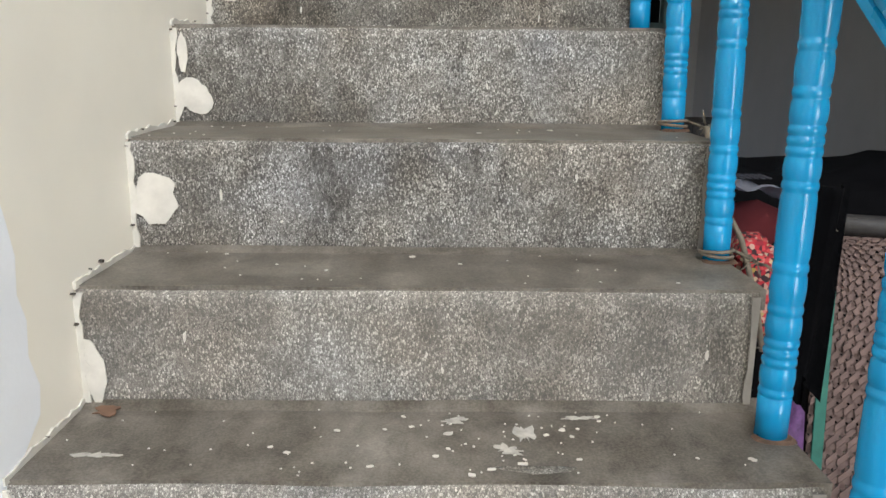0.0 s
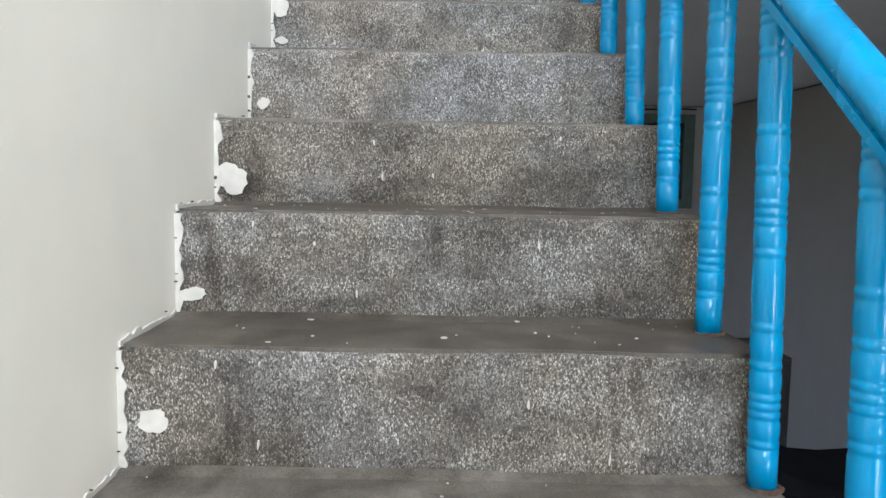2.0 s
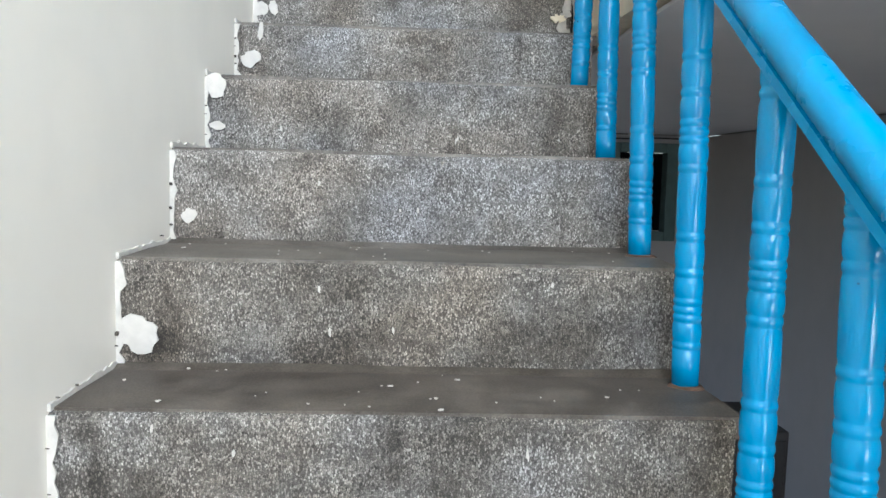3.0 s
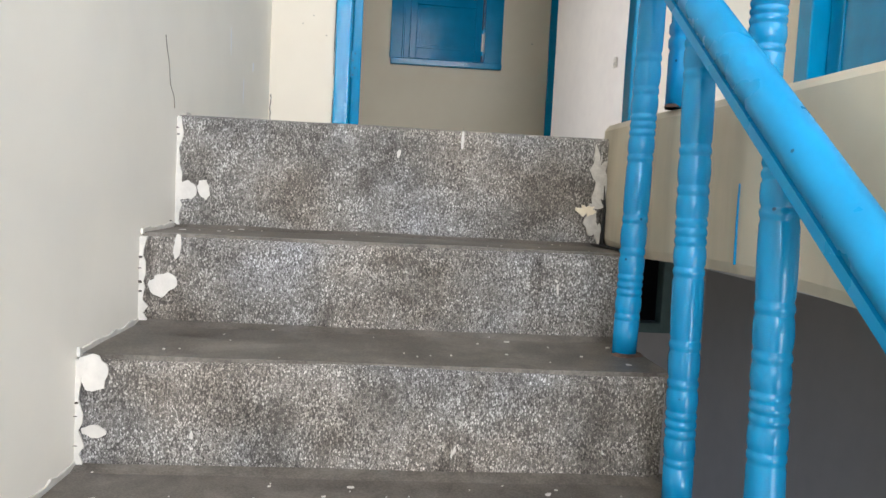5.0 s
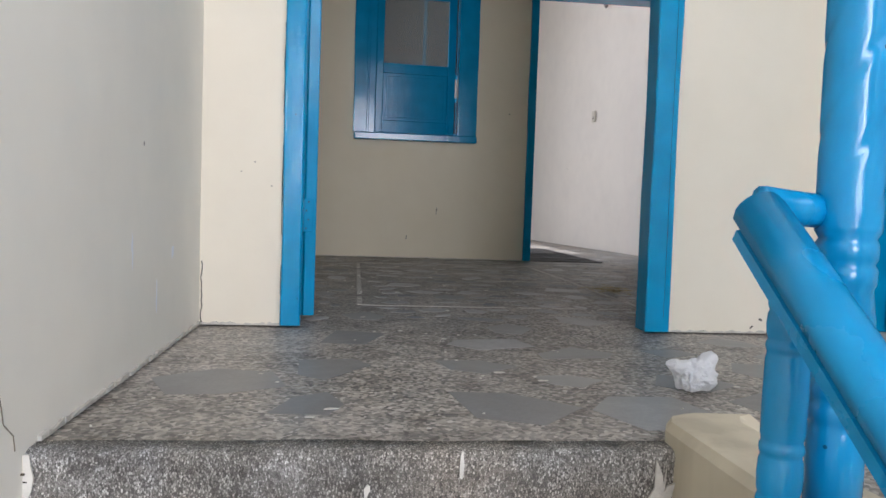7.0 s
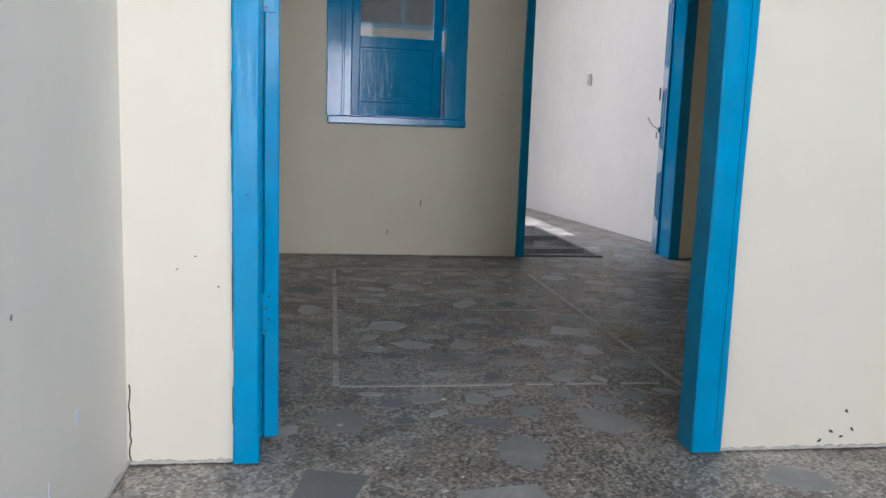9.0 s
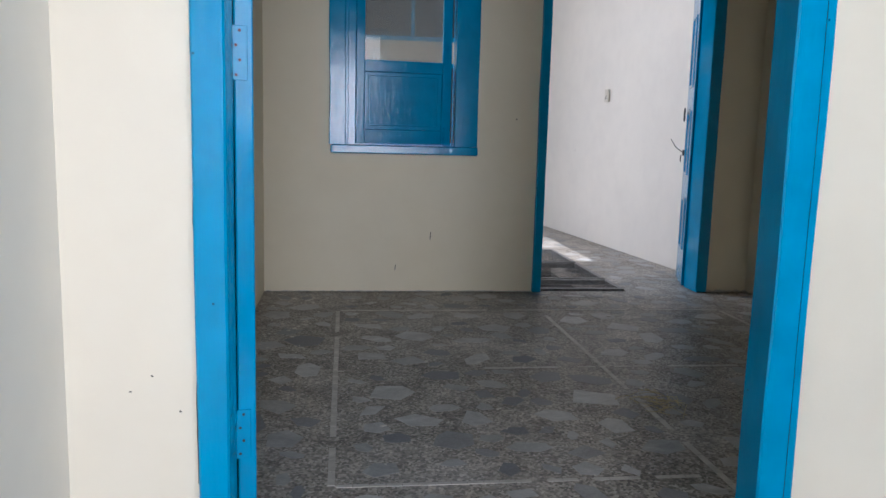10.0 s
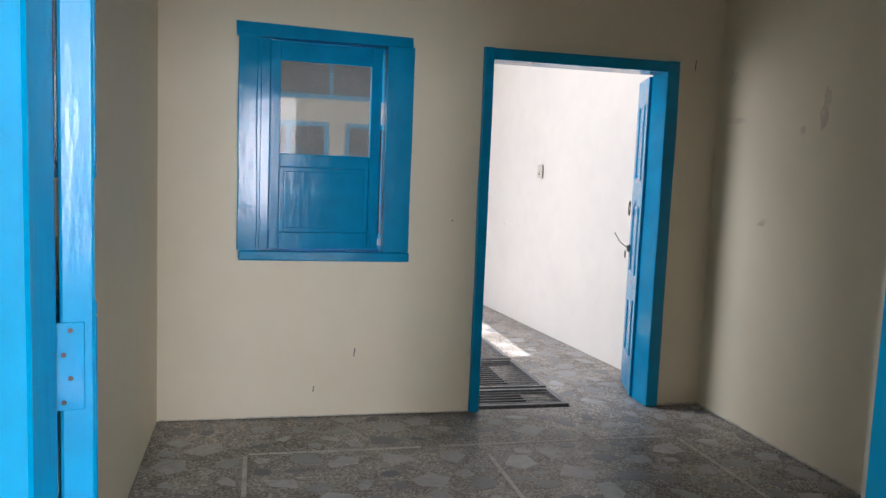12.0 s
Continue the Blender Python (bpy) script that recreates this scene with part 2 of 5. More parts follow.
tread_cement = cement("worn_cement", (0.036, 0.029, 0.021), (0.106, 0.090, 0.071), (0.28, 0.255, 0.22))
tread_grimy = cement("grimy_worn_cement", (0.026, 0.020, 0.014), (0.075, 0.061, 0.045), (0.20, 0.175, 0.145))
floor_mix = terrazzo("terrazzo_matrix")
marble_mat = marble("broken_marble", 0.0, 0.30)
marble_dusty = marble("dusty_broken_marble", 0.35, 0.85)
marble_pale = marble("pale_broken_marble", 0.0, 0.25, 0.7)
strip_mat = plain("divider_strip", (0.56, 0.535, 0.49), 0.5, 0.3, 20.0, 0.2)
smudge_mat = plain("hand_smudge", (0.68, 0.605, 0.455), 0.6, 0.25, 18.0, 0.1)
end_cement = plain("end_cement", (0.27, 0.255, 0.235), 0.8, 0.25, 14.0, 0.4, 120.0)
white_splash = plain("white_paint_splash", (0.60, 0.575, 0.52), 0.6, 0.15, 30.0, 0.4, 160.0)
faint_splash = plain("worn_paint_splash", (0.42, 0.40, 0.36), 0.7, 0.4, 60.0, 0.3, 200.0)
plaster = plain("bare_plaster", (0.55, 0.52, 0.46), 0.85, 0.25, 40.0, 0.6, 150.0, dist=0.004)
mould = plain("damp_dirt", (0.06, 0.05, 0.04), 0.9, 0.3, 40.0, 0.5)
rust = plain("rust", (0.10, 0.06, 0.04), 0.85, 0.4, 60.0, 0.6)
rust_stain = plain("rust_stain", (0.17, 0.095, 0.06), 0.8, 0.4, 30.0, 0.2)
iron_dark = plain("dark_iron", (0.035, 0.034, 0.034), 0.5, 0.3, 40.0, 0.3, metal=0.6)
whitewash = plain("fresh_whitewash", (0.82, 0.84, 0.88), 0.7, 0.06, 5.0, 0.2, 120.0)
crack_faint = plain("faint_crack", (0.22, 0.18, 0.13), 0.9, 0.5, 40.0, 0.1)
# near-black for cracks, and for shade put into gaps and the shaft
crack_shade = plain("crack_shadow_gap", (0.02, 0.018, 0.016), 0.9, 0.2, 40.0, 0.1)
black_cloth = plain("black_cloth", (0.006, 0.006, 0.007), 0.95, 0.3, 12.0, 0.5, 300.0, spec=0.1)
rope_mat = plain("jute_rope", (0.17, 0.145, 0.11), 0.9, 0.3, 80.0, 0.8, 300.0)
weave_brown = plain("faded_mauve_webbing", (0.17, 0.115, 0.10), 0.8, 0.3, 25.0, 0.5, 220.0)
weave_green = plain("green_webbing", (0.03, 0.16, 0.12), 0.7, 0.3, 25.0, 0.5, 220.0)
pole_dark = plain("dark_wood_pole", (0.03, 0.027, 0.026), 0.6, 0.4, 15.0, 0.4, stretch=(1, 1, 0.2))
paper_mat = plain("newsprint", (0.55, 0.57, 0.66), 0.8, 0.1, 15.0, 0.2)
ink_mat = plain("newsprint_ink", (0.07, 0.07, 0.09), 0.8, 0.2, 30.0, 0.1)
teal_old = plain("old_green_paint", (0.10, 0.16, 0.15), 0.6, 0.2, 12.0, 0.2)
switch_mat = plain("switch_plastic", (0.62, 0.58, 0.50), 0.4, 0.1, 60.0, 0.05)
poly_mat, _nt, _p = nodes_of("thin_white_polythene")
_p.inputs["Base Color"].default_value = (0.85, 0.86, 0.87, 1)
_p.inputs["Roughness"].default_value = 0.3
_p.inputs["Transmission Weight"].default_value = 0.35
_p.inputs["Subsurface Weight"].default_value = 0.0
pane_dark_room = plain("opaque_dark_room_pane", (0.045, 0.045, 0.045), 0.6, 0.5, 6.0, 0.05, spec=0.1)
worn_iron = plain("worn_iron", (0.20, 0.20, 0.20), 0.45, 0.4, 30.0, 0.3, metal=0.5)
glass_mat = glass("dusty_window_glass")


def flower_cloth(name):
    m, nt, p = nodes_of(name)
    v = coord(nt)
    cells = tex(nt, "ShaderNodeTexVoronoi", 120.0, v)
    bw = nt.nodes.new("ShaderNodeRGBToBW")
    nt.links.new(cells.outputs["Color"], bw.inputs[0])
    c = ramp(nt, bw.outputs[0], [(0.28, (0.03, 0.015, 0.02)), (0.45, (0.40, 0.015, 0.03)), (0.66, (0.50, 0.06, 0.06)), (0.84, (0.45, 0.36, 0.28)), (0.95, (0.35, 0.25, 0.06))])
    nt.links.new(c, p.inputs["Base Color"])
    p.inputs["Roughness"].default_value = 0.85
    fine = tex(nt, "ShaderNodeTexNoise", 300.0, v)
    bumped(nt, p, fine.outputs[0], 0.4, 0.001)
    MATS[name] = m
    return m


cloth_red = flower_cloth("red_flowered_cotton")
cloth_maroon = plain("maroon_cloth", (0.09, 0.008, 0.011), 0.9, 0.3, 12.0, 0.4, 300.0)
cloth_purple = plain("purple_gold_cloth", (0.12, 0.05, 0.16), 0.7, 0.6, 60.0, 0.4, 200.0)


# ---- mesh helpers ----
def put(name, bm, material, parent=None, smooth=False):
    me = bpy.data.meshes.new(name)
    bm.to_mesh(me)
    bm.free()
    for mm in material if isinstance(material, (list, tuple)) else (material,):
        me.materials.append(mm)
    if smooth:
        for f in me.polygons:
            f.use_smooth = True
    ob = new(name, me)
    if parent is not None:
        ob.parent = parent
    return ob


def part(name, bm, material, parent, label="", smooth=False):
    return tagged(put(name, bm, material, parent, smooth), label)


def thing(name, label, category, group="", at=(0, 0, 0)):
    ob = new(name)
    ob.location = at
    ob.empty_display_size = 0.1
    return tagged(ob, label, category, group)


def structure(ob, label, category):
    return tagged(ob, label, category, kind="structure")


def box(bm, x0, x1, y0, y1, z0, z1, bevel=0.0, seg=1):
    r = bmesh.ops.create_cube(bm, size=1.0)
    vs = r["verts"]
    for v in vs:
        v.co = Vector((x0 if v.co.x < 0 else x1, y0 if v.co.y < 0 else y1, z0 if v.co.z < 0 else z1))
    if bevel:
        es = list({e for v in vs for e in v.link_edges})
        bmesh.ops.bevel(bm, geom=es, offset=bevel, segments=seg, affect="EDGES", profile=0.6)
    return vs


def boxes(*specs, bevel=0.0):
    bm = bmesh.new()
    for s in specs:
        box(bm, *s, bevel=bevel)
    return bm


def wall_with_holes(axis, a0, a1, z0, z1, d0, d1, holes):
    """A wall along x or y from a0 to a1, between depths d0 and d1, with rectangular openings (a0, a1, z0, z1)."""
    bm = bmesh.new()
    cuts = sorted({a0, a1, *[h[0] for h in holes], *[h[1] for h in holes]})
    for s, e in zip(cuts, cuts[1:]):
        here = sorted([h for h in holes if h[0] <= s + 1e-6 and h[1] >= e - 1e-6], key=lambda h: h[2])
        z = z0
        for h in here + [(0, 0, z1, z1)]:
            if h[2] - z > 1e-4:
                if axis == "x":
                    box(bm, s, e, d0, d1, z, h[2])
                else:
                    box(bm, d0, d1, s, e, z, h[2])
            z = h[3]
    bmesh.ops.remove_doubles(bm, verts=bm.verts, dist=1e-5)
    return bm


def prism(bm, pts, normal, depth):
    """A polygon pushed along normal by depth."""
    n = Vector(normal) * depth
    low = [bm.verts.new(p) for p in pts]
    top = [bm.verts.new(Vector(p) + n) for p in pts]
    k = len(pts)
    fs = [bm.faces.new(top), bm.faces.new(low[::-1])]
    for i in range(k):
        fs.append(bm.faces.new((low[i], low[(i + 1) % k], top[(i + 1) % k], top[i])))
    return fs


def lathe(bm, profile, base, seg=16, turn=None):
    """Rings (z, r) about a vertical axis at base. turn: r as a function of (z, angle, r)."""
    rows = []
    for z, r in profile:
        row = []
        for i in range(seg):
            a = 2 * math.pi * i / seg
            rr = turn(z, a, r) if turn else r
            row.append(bm.verts.new((base[0] + rr * math.cos(a), base[1] + rr * math.sin(a), base[2] + z)))
        rows.append(row)
    for p, q in zip(rows, rows[1:]):
        for i in range(seg):
            bm.faces.new((p[i], p[(i + 1) % seg], q[(i + 1) % seg], q[i]))
    bm.faces.new(rows[0][::-1])
    bm.faces.new(rows[-1])


def tube(bm, pts, r, seg=8):
    """A tube through pts; r may be a number or one for each point."""
    pts = [Vector(p) for p in pts]
    rows = []
    for i, p in enumerate(pts):
        d = (pts[min(i + 1, len(pts) - 1)] - pts[max(i - 1, 0)]).normalized()
        side = d.cross(Vector((0, 0, 1)))
        if side.length < 0.05:
            side = d.cross(Vector((1, 0, 0)))
        side.normalize()
        up = side.cross(d)
        rr = r[i] if isinstance(r, (list, tuple)) else r
        rows.append([bm.verts.new(p + rr * (math.cos(2 * math.pi * k / seg) * side + math.sin(2 * math.pi * k / seg) * up)) for k in range(seg)])
    for a, b in zip(rows, rows[1:]):
        for k in range(seg):
            bm.faces.new((a[k], a[(k + 1) % seg], b[(k + 1) % seg], b[k]))
    bm.faces.new(rows[0][::-1])
    bm.faces.new(rows[-1])


def blot(rng, w, h, n=14, rough=0.35):
    """An uneven closed outline about the origin, w by h."""
    out = []
    ph = rng.random() * 6.3
    for i in range(n):
        a = 2 * math.pi * i / n
        k = 1 + rough * (rng.random() - 0.5) + rough * 0.5 * math.sin(2 * a + ph)
        out.append((0.5 * w * k * math.cos(a), 0.5 * h * k * math.sin(a)))
    return out


# ---- plan ----
F = 2.96                 # upper floor
WALL_Y = 4.79            # face of the wall with the first door
ROOM_Y = 8.03            # face of the wall with the inner window
XR = 2.57                # far side wall of the room
GX = 1.46                # side wall of the gallery
# nosings of the steps, from the landing down: (y, z)
STEPS = [(3.575, F), (3.335, 2.705), (3.035, 2.525), (2.765, 2.342), (2.465, 2.142), (2.205, 1.950), (1.932, 1.748),
         (1.665, 1.546), (1.392, 1.343), (1.146, 1.141), (0.906, 0.951), (0.650, 0.760), (0.390, 0.570), (0.130, 0.380), (-0.130, 0.190)]


def left_x(y):
    return -0.560 + 0.0092 * y


def right_x(y):
    return 0.535 - 0.034 * y if y < 3.2 else 0.47


# ---- lower hall ----
structure(put("floor_lower", boxes((-0.8, 2.8, -2.7, 8.3, -0.12, 0.0)), floor_mix), "dusty terrazzo floor of the lower hall", "floor")
bm = bmesh.new()
prism(bm, [(left_x(-2.6), -2.6, 0.0), (left_x(WALL_Y), WALL_Y, 0.0), (-0.80, WALL_Y, 0.0), (-0.80, -2.6, 0.0)], (0, 0, 1), 5.9)
structure(put("wall_stair", bm, wall_white), "off-white painted stair wall, scuffed and cracked", "wall")
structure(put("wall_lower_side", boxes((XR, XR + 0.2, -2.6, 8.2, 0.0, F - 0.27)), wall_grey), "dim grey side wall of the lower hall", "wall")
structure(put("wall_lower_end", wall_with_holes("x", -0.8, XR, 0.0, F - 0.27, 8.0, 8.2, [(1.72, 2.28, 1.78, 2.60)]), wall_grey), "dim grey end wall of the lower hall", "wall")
structure(put("wall_entrance", wall_with_holes("x", -0.8, XR + 0.2, 0.0, 5.9, -2.7, -2.5, [(-0.45, 1.35, 3.2, 5.4), (1.60, 2.50, 0.0, 2.1)]), wall_white), "white wall with a tall stair window", "wall")
structure(put("ceiling_hall", boxes((-0.8, GX + 0.2, -2.7, WALL_Y, 5.9, 6.1)), ceil_white), "whitewashed ceiling over the stairs", "ceiling")

# upper slab: landing, gallery and room in one sheet
bm = bmesh.new()
low = F - 0.25
top = F - 0.002
prism(bm, [(-0.80, 3.61, low), (0.47, 3.61, low), (0.53, 3.60, low), (0.56, 2.9, low), (0.58, 1.6, low), (2.77, 1.6, low), (2.77, 8.06, low), (-0.80, 8.06, low)], (0, 0, 1), top - low - 0.002)
structure(put("floor_upper", bm, floor_mix), "terrazzo floor of the landing and room, set with broken marble", "floor")
bm = boxes((0.55, 2.55, 1.62, 7.98, low - 0.012, low - 0.002))
structure(put("ceiling_lower", bm, ceil_white), "whitewashed underside of the gallery slab", "ceiling")

# ---- staircase ----
stairs = thing("staircase", "grey stone-chip stairs with worn cement treads, paint-spattered", "stairs")


def step_pieces(k):
    y, z = STEPS[k]
    zb = STEPS[k + 1][1] if k + 1 < len(STEPS) else 0.0
    yb = STEPS[k - 1][0] if k else None
    xl, xr = left_x(y) - 0.02, right_x(y)
    nx = 26
    # riser: a thick slab whose face waves a little, with a rounded top edge
    bm = bmesh.new()
    rows = []
    prof = [(0.0, zb - 0.01), (0.002, zb + 0.02), (0.004, (z + zb) / 2), (0.003, z - 0.03), (0.001, z - 0.012), (0.006, z - 0.004), (0.016, z), (0.05, z + 0.001)]
    for dy, zz in prof:
        row = []
        for i in range(nx + 1):
            x = xl + (xr - xl) * i / nx
            w = noise.noise(Vector((x * 5, k * 3.1, zz * 6))) * 0.006
            wz = noise.noise(Vector((x * 4, k * 7.7, 2.0))) * 0.004 if zz > zb + 0.05 else 0
            row.append(bm.verts.new((x, y + dy + w, zz + wz)))
        rows.append(row)
    back = [bm.verts.new((xl + (xr - xl) * i / nx, y + 0.05, zb - 0.01)) for i in range(nx + 1)]
    rows.append(back)
    for a, b in zip(rows, rows[1:] + rows[:1]):
        for i in range(nx):
            bm.faces.new((a[i], a[i + 1], b[i + 1], b[i]))
    bm.faces.new([r[0] for r in rows][::-1])
    bm.faces.new([r[-1] for r in rows])
    part("riser", bm, riser_grimy if k in (4, 5, 6) else riser_pale if k > 8 else riser_grit, stairs, smooth=True)
    if yb is None:
        return
    # tread: a cement topping from behind the nosing to the next riser
    bm = bmesh.new()
    g = []
    ny = 7
    y0, y1 = y + 0.010, yb + 0.012
    for j in range(ny + 1):
        row = []
        for i in range(nx + 1):
            x = xl + (xr + 0.012 - xl) * i / nx
            yy = y0 + (y1 - y0) * j / ny
            zz = z + 0.0035 + noise.noise(Vector((x * 5, yy * 9, k))) * 0.0022 + (0.010 if j == ny else 0)
            row.append(bm.verts.new((x, yy, zz)))
        g.append(row)
    for a, b in zip(g, g[1:]):
        for i in range(nx):
            bm.faces.new((a[i], a[i + 1], b[i + 1], b[i]))
    edge = [e for e in bm.edges if e.is_boundary]
    ex = bmesh.ops.extrude_edge_only(bm, edges=edge)["geom"]
    for v in ex:
        if isinstance(v, bmesh.types.BMVert):
            v.co.z = z - 0.03
    part("tread", bm, tread_grimy if k in (5, 6) else tread_cement, stairs, smooth=False)


for k in range(len(STEPS)):
    step_pieces(k)
# body under the steps, seen at the open side
bm = bmesh.new()
for k in range(1, len(STEPS)):
    ya, yb, zt = STEPS[k][0] + 0.02, STEPS[k - 1][0] + 0.02, STEPS[k][1] - 0.02
    zl = max(0.0, STEPS[k][1] - 0.42)
    prism(bm, [(left_x(ya) - 0.05, ya, zl), (right_x(ya) - 0.010, ya, zl), (right_x(yb) - 0.010, yb, zl), (left_x(yb) - 0.05, yb, zl)], (0, 0, 1), zt - zl)
bmesh.ops.recalc_face_normals(bm, faces=bm.faces[:])
part("stringer", bm, tread_cement, stairs)

# ---- gallery fascia ----
bm = bmesh.new()
ys = [3.67, 3.655, 3.62, 3.35, 3.1, 2.9, 2.6, 2.2, 1.6]
xs = [0.50, 0.474, 0.458, 0.462, 0.486, 0.498, 0.508, 0.515, 0.522]
rows = []
for x, y in zip(xs, ys):
    wob = 0.006 * math.sin(y * 9)
    rows.append([bm.verts.new(p) for p in ((x + 0.005, y, F - 0.252 + wob), (x, y, F - 0.235 + wob), (x - 0.002, y, F - 0.13), (x, y, F + 0.020), (x + 0.010, y, F + 0.034), (x + 0.03, y, F + 0.036), (x + 0.13, y, F + 0.034), (x + 0.17, y, F + 0.002), (x + 0.17, y, F - 0.252))])
for a, b in zip(rows, rows[1:]):
    for i in range(9):
        bm.faces.new((a[i], a[(i + 1) % 9], b[(i + 1) % 9], b[i]))
bm.faces.new(rows[0])
bm.faces.new(rows[-1][::-1])
bmesh.ops.recalc_face_normals(bm, faces=bm.faces[:])
fascia = structure(put("trim_gallery_edge", bm, kerb_paint), "cream painted slab edge and kerb of the gallery", "slab edge")

# ---- upper walls ----
D1 = (-0.276, 0.935)     # outer sides of the first door frame
D2 = (1.157, 2.295)
DOOR_TOP = F + 1.985
W2 = (-0.095, 0.778, 3.80, 4.962)
structure(put("wall_landing", wall_with_holes("x", left_x(WALL_Y) - 0.25, GX, F, 6.0, WALL_Y, WALL_Y + 0.15, [(D1[0] + 0.01, D1[1] - 0.004, F, DOOR_TOP - 0.01)]), wall_pale), "cream painted landing wall with an open doorway", "wall")
structure(put("wall_gallery", wall_with_holes("y", -2.5, WALL_Y + 0.15, F, 5.9, GX, GX + 0.2, [(3.72, 4.62, F, DOOR_TOP - 0.01), (0.6, 2.9, 4.0, 5.6)]), wall_pale), "cream gallery wall with a blue door", "wall")
structure(put("wall_gallery_low", boxes((GX, GX + 0.2, -2.5, 1.6, 2.4, F)), wall_cream), "cream wall over the lower hall", "wall")
structure(put("wall_window", wall_with_holes("x", -0.9, XR + 0.2, F, 6.0, ROOM_Y, ROOM_Y + 0.15, [(W2[0] + 0.02, W2[1] - 0.02, W2[2] + 0.02, W2[3] - 0.02), (D2[0] + 0.01, D2[1] - 0.01, F, DOOR_TOP - 0.01)]), wall_cream), "cream wall with an inner window and a doorway", "wall")
structure(put("wall_room_side", boxes((XR, XR + 0.2, WALL_Y + 0.15, ROOM_Y, F, 6.0)), wall_cream), "cream side wall, smudged", "wall")
structure(put("wall_room_left", boxes((-0.68, -0.478, WALL_Y + 0.15, ROOM_Y, F, 6.0)), wall_cream), "cream side wall of the room", "wall")
structure(put("wall_room_back", boxes((GX + 0.2, XR, WALL_Y, WALL_Y + 0.15, F, 6.0)), wall_cream), "cream wall beside the doorway", "wall")
structure(put("ceiling_room", boxes((-0.68, XR + 0.2, WALL_Y + 0.15, ROOM_Y + 0.15, 6.0, 6.15)), ceil_white), "whitewashed room ceiling", "ceiling")

# ---- light well beyond the room ----
WY = 12.5
structure(put("floor_light_well", boxes((-1.6, 1.10, 8.06, WY + 0.2, F - 0.2, F - 0.004), (1.785, 3.0, 8.06, WY + 0.2, F - 0.2, F - 0.004), (1.10, 1.785, 9.90, WY + 0.2, F - 0.2, F - 0.004)), floor_mix), "terrazzo floor of the light well", "floor")
# shaft walls coloured near-black, standing in for the shade below the grating
structure(put("pit_walls", boxes((1.0, 1.10, 8.25, 9.9, 1.6, F - 0.2), (1.785, 1.9, 8.25, 9.9, 1.6, F - 0.2), (1.0, 1.9, 9.9, 10.0, 1.6, F - 0.2), (1.0, 1.9, 8.2, 8.3, 1.6, F - 0.2), (1.0, 1.9, 8.2, 10.0, 1.5, 1.6)), crack_shade), "shaft walls under the floor grating, blacked to stand in for shade", "wall")
bm = bmesh.new()
prism(bm, [(2.525, ROOM_Y + 0.15, F), (2.525 - 0.1026 * (WY - 8.18), WY, F), (2.5, WY, F), (2.8, ROOM_Y + 0.15, F)], (0, 0, 1), 3.46)
structure(put("wall_light_well", bm, wall_bright), "white sunlit wall of the light well", "wall")
structure(put("wall_light_well_far", wall_with_holes("x", -1.6, 2.3, F, 6.42, WY, WY + 0.2, [(-0.12, 0.73, 3.50, 4.72), (0.92, 1.77, 3.50, 4.72), (-0.35, 1.77, 4.98, 6.18)]), facade_paint), "cream facade across the light well with blue windows", "wall")
structure(put("wall_light_well_left", wall_with_holes("y", ROOM_Y + 0.15, WY + 0.2, F, 6.42, -1.8, -1.6, [(8.65, 10.75, 3.35, 5.65)]), wall_cream), "cream wall of the light well with a wide opening", "wall")
structure(put("wall_light_well_upper", boxes((-1.6, 2.8, ROOM_Y, ROOM_Y + 0.15, 6.15, 6.42)), wall_cream), "cream wall above the room", "wall")

# unseen light well roof, added to shape the sun; open to sky near left
structure(put("ceiling_well_sun_mask", boxes((0.75, 2.8, ROOM_Y + 0.15, WY + 0.2, F_TOP, F_TOP + 0.12), (-1.8, 0.75, 9.75, WY + 0.2, F_TOP, F_TOP + 0.12), (-1.8, -1.3, ROOM_Y + 0.15, 9.75, F_TOP, F_TOP + 0.12)), ceil_white), "added unseen whitewashed roof that shapes the sun in the light well", "ceiling")
# unseen box added behind the facade to block the sky
structure(put("sky_block_behind_facade", boxes((-1.6, 2.4, WY + 0.9, WY + 1.0, F, 6.3), (-1.7, -1.6, WY + 0.2, WY + 1.0, F, 6.3), (2.3, 2.4, WY + 0.2, WY + 0.9, F, 6.3), (-1.7, 2.4, WY + 0.2, WY + 1.0, 6.3, 6.4), (-1.7, 2.4, WY + 0.2, WY + 1.0, F - 0.1, F)), wall_grey), "added unseen box that keeps the sky out of the facade windows", "wall")


# ---- doors and windows ----
def board(x0, x1, y0, y1, z0, z1, seed, wob=0.004, bevel=0.004, n=14):
    """A hand-planed upright board whose long edges wander."""
    bm = bmesh.new()
    rows = []
    for i in range(n + 1):
        z = z0 + (z1 - z0) * i / n
        a = wob * noise.noise(Vector((seed, z * 2.3, 0.0)))
        b = wob * noise.noise(Vector((seed + 5, z * 2.1, 3.0)))
        e = bevel
        rows.append([bm.verts.new(q) for q in ((x0 + a, y1, z), (x0 + a, y0 + e, z), (x0 + a + e, y0, z), (x1 + b - e, y0, z), (x1 + b, y0 + e, z), (x1 + b, y1, z))])
    for p, q in zip(rows, rows[1:]):
        for i in range(6):
            bm.faces.new((p[i], p[(i + 1) % 6], q[(i + 1) % 6], q[i]))
    bm.faces.new(rows[0][::-1])
    bm.faces.new(rows[-1])
    bmesh.ops.recalc_face_normals(bm, faces=bm.faces[:])
    return bm


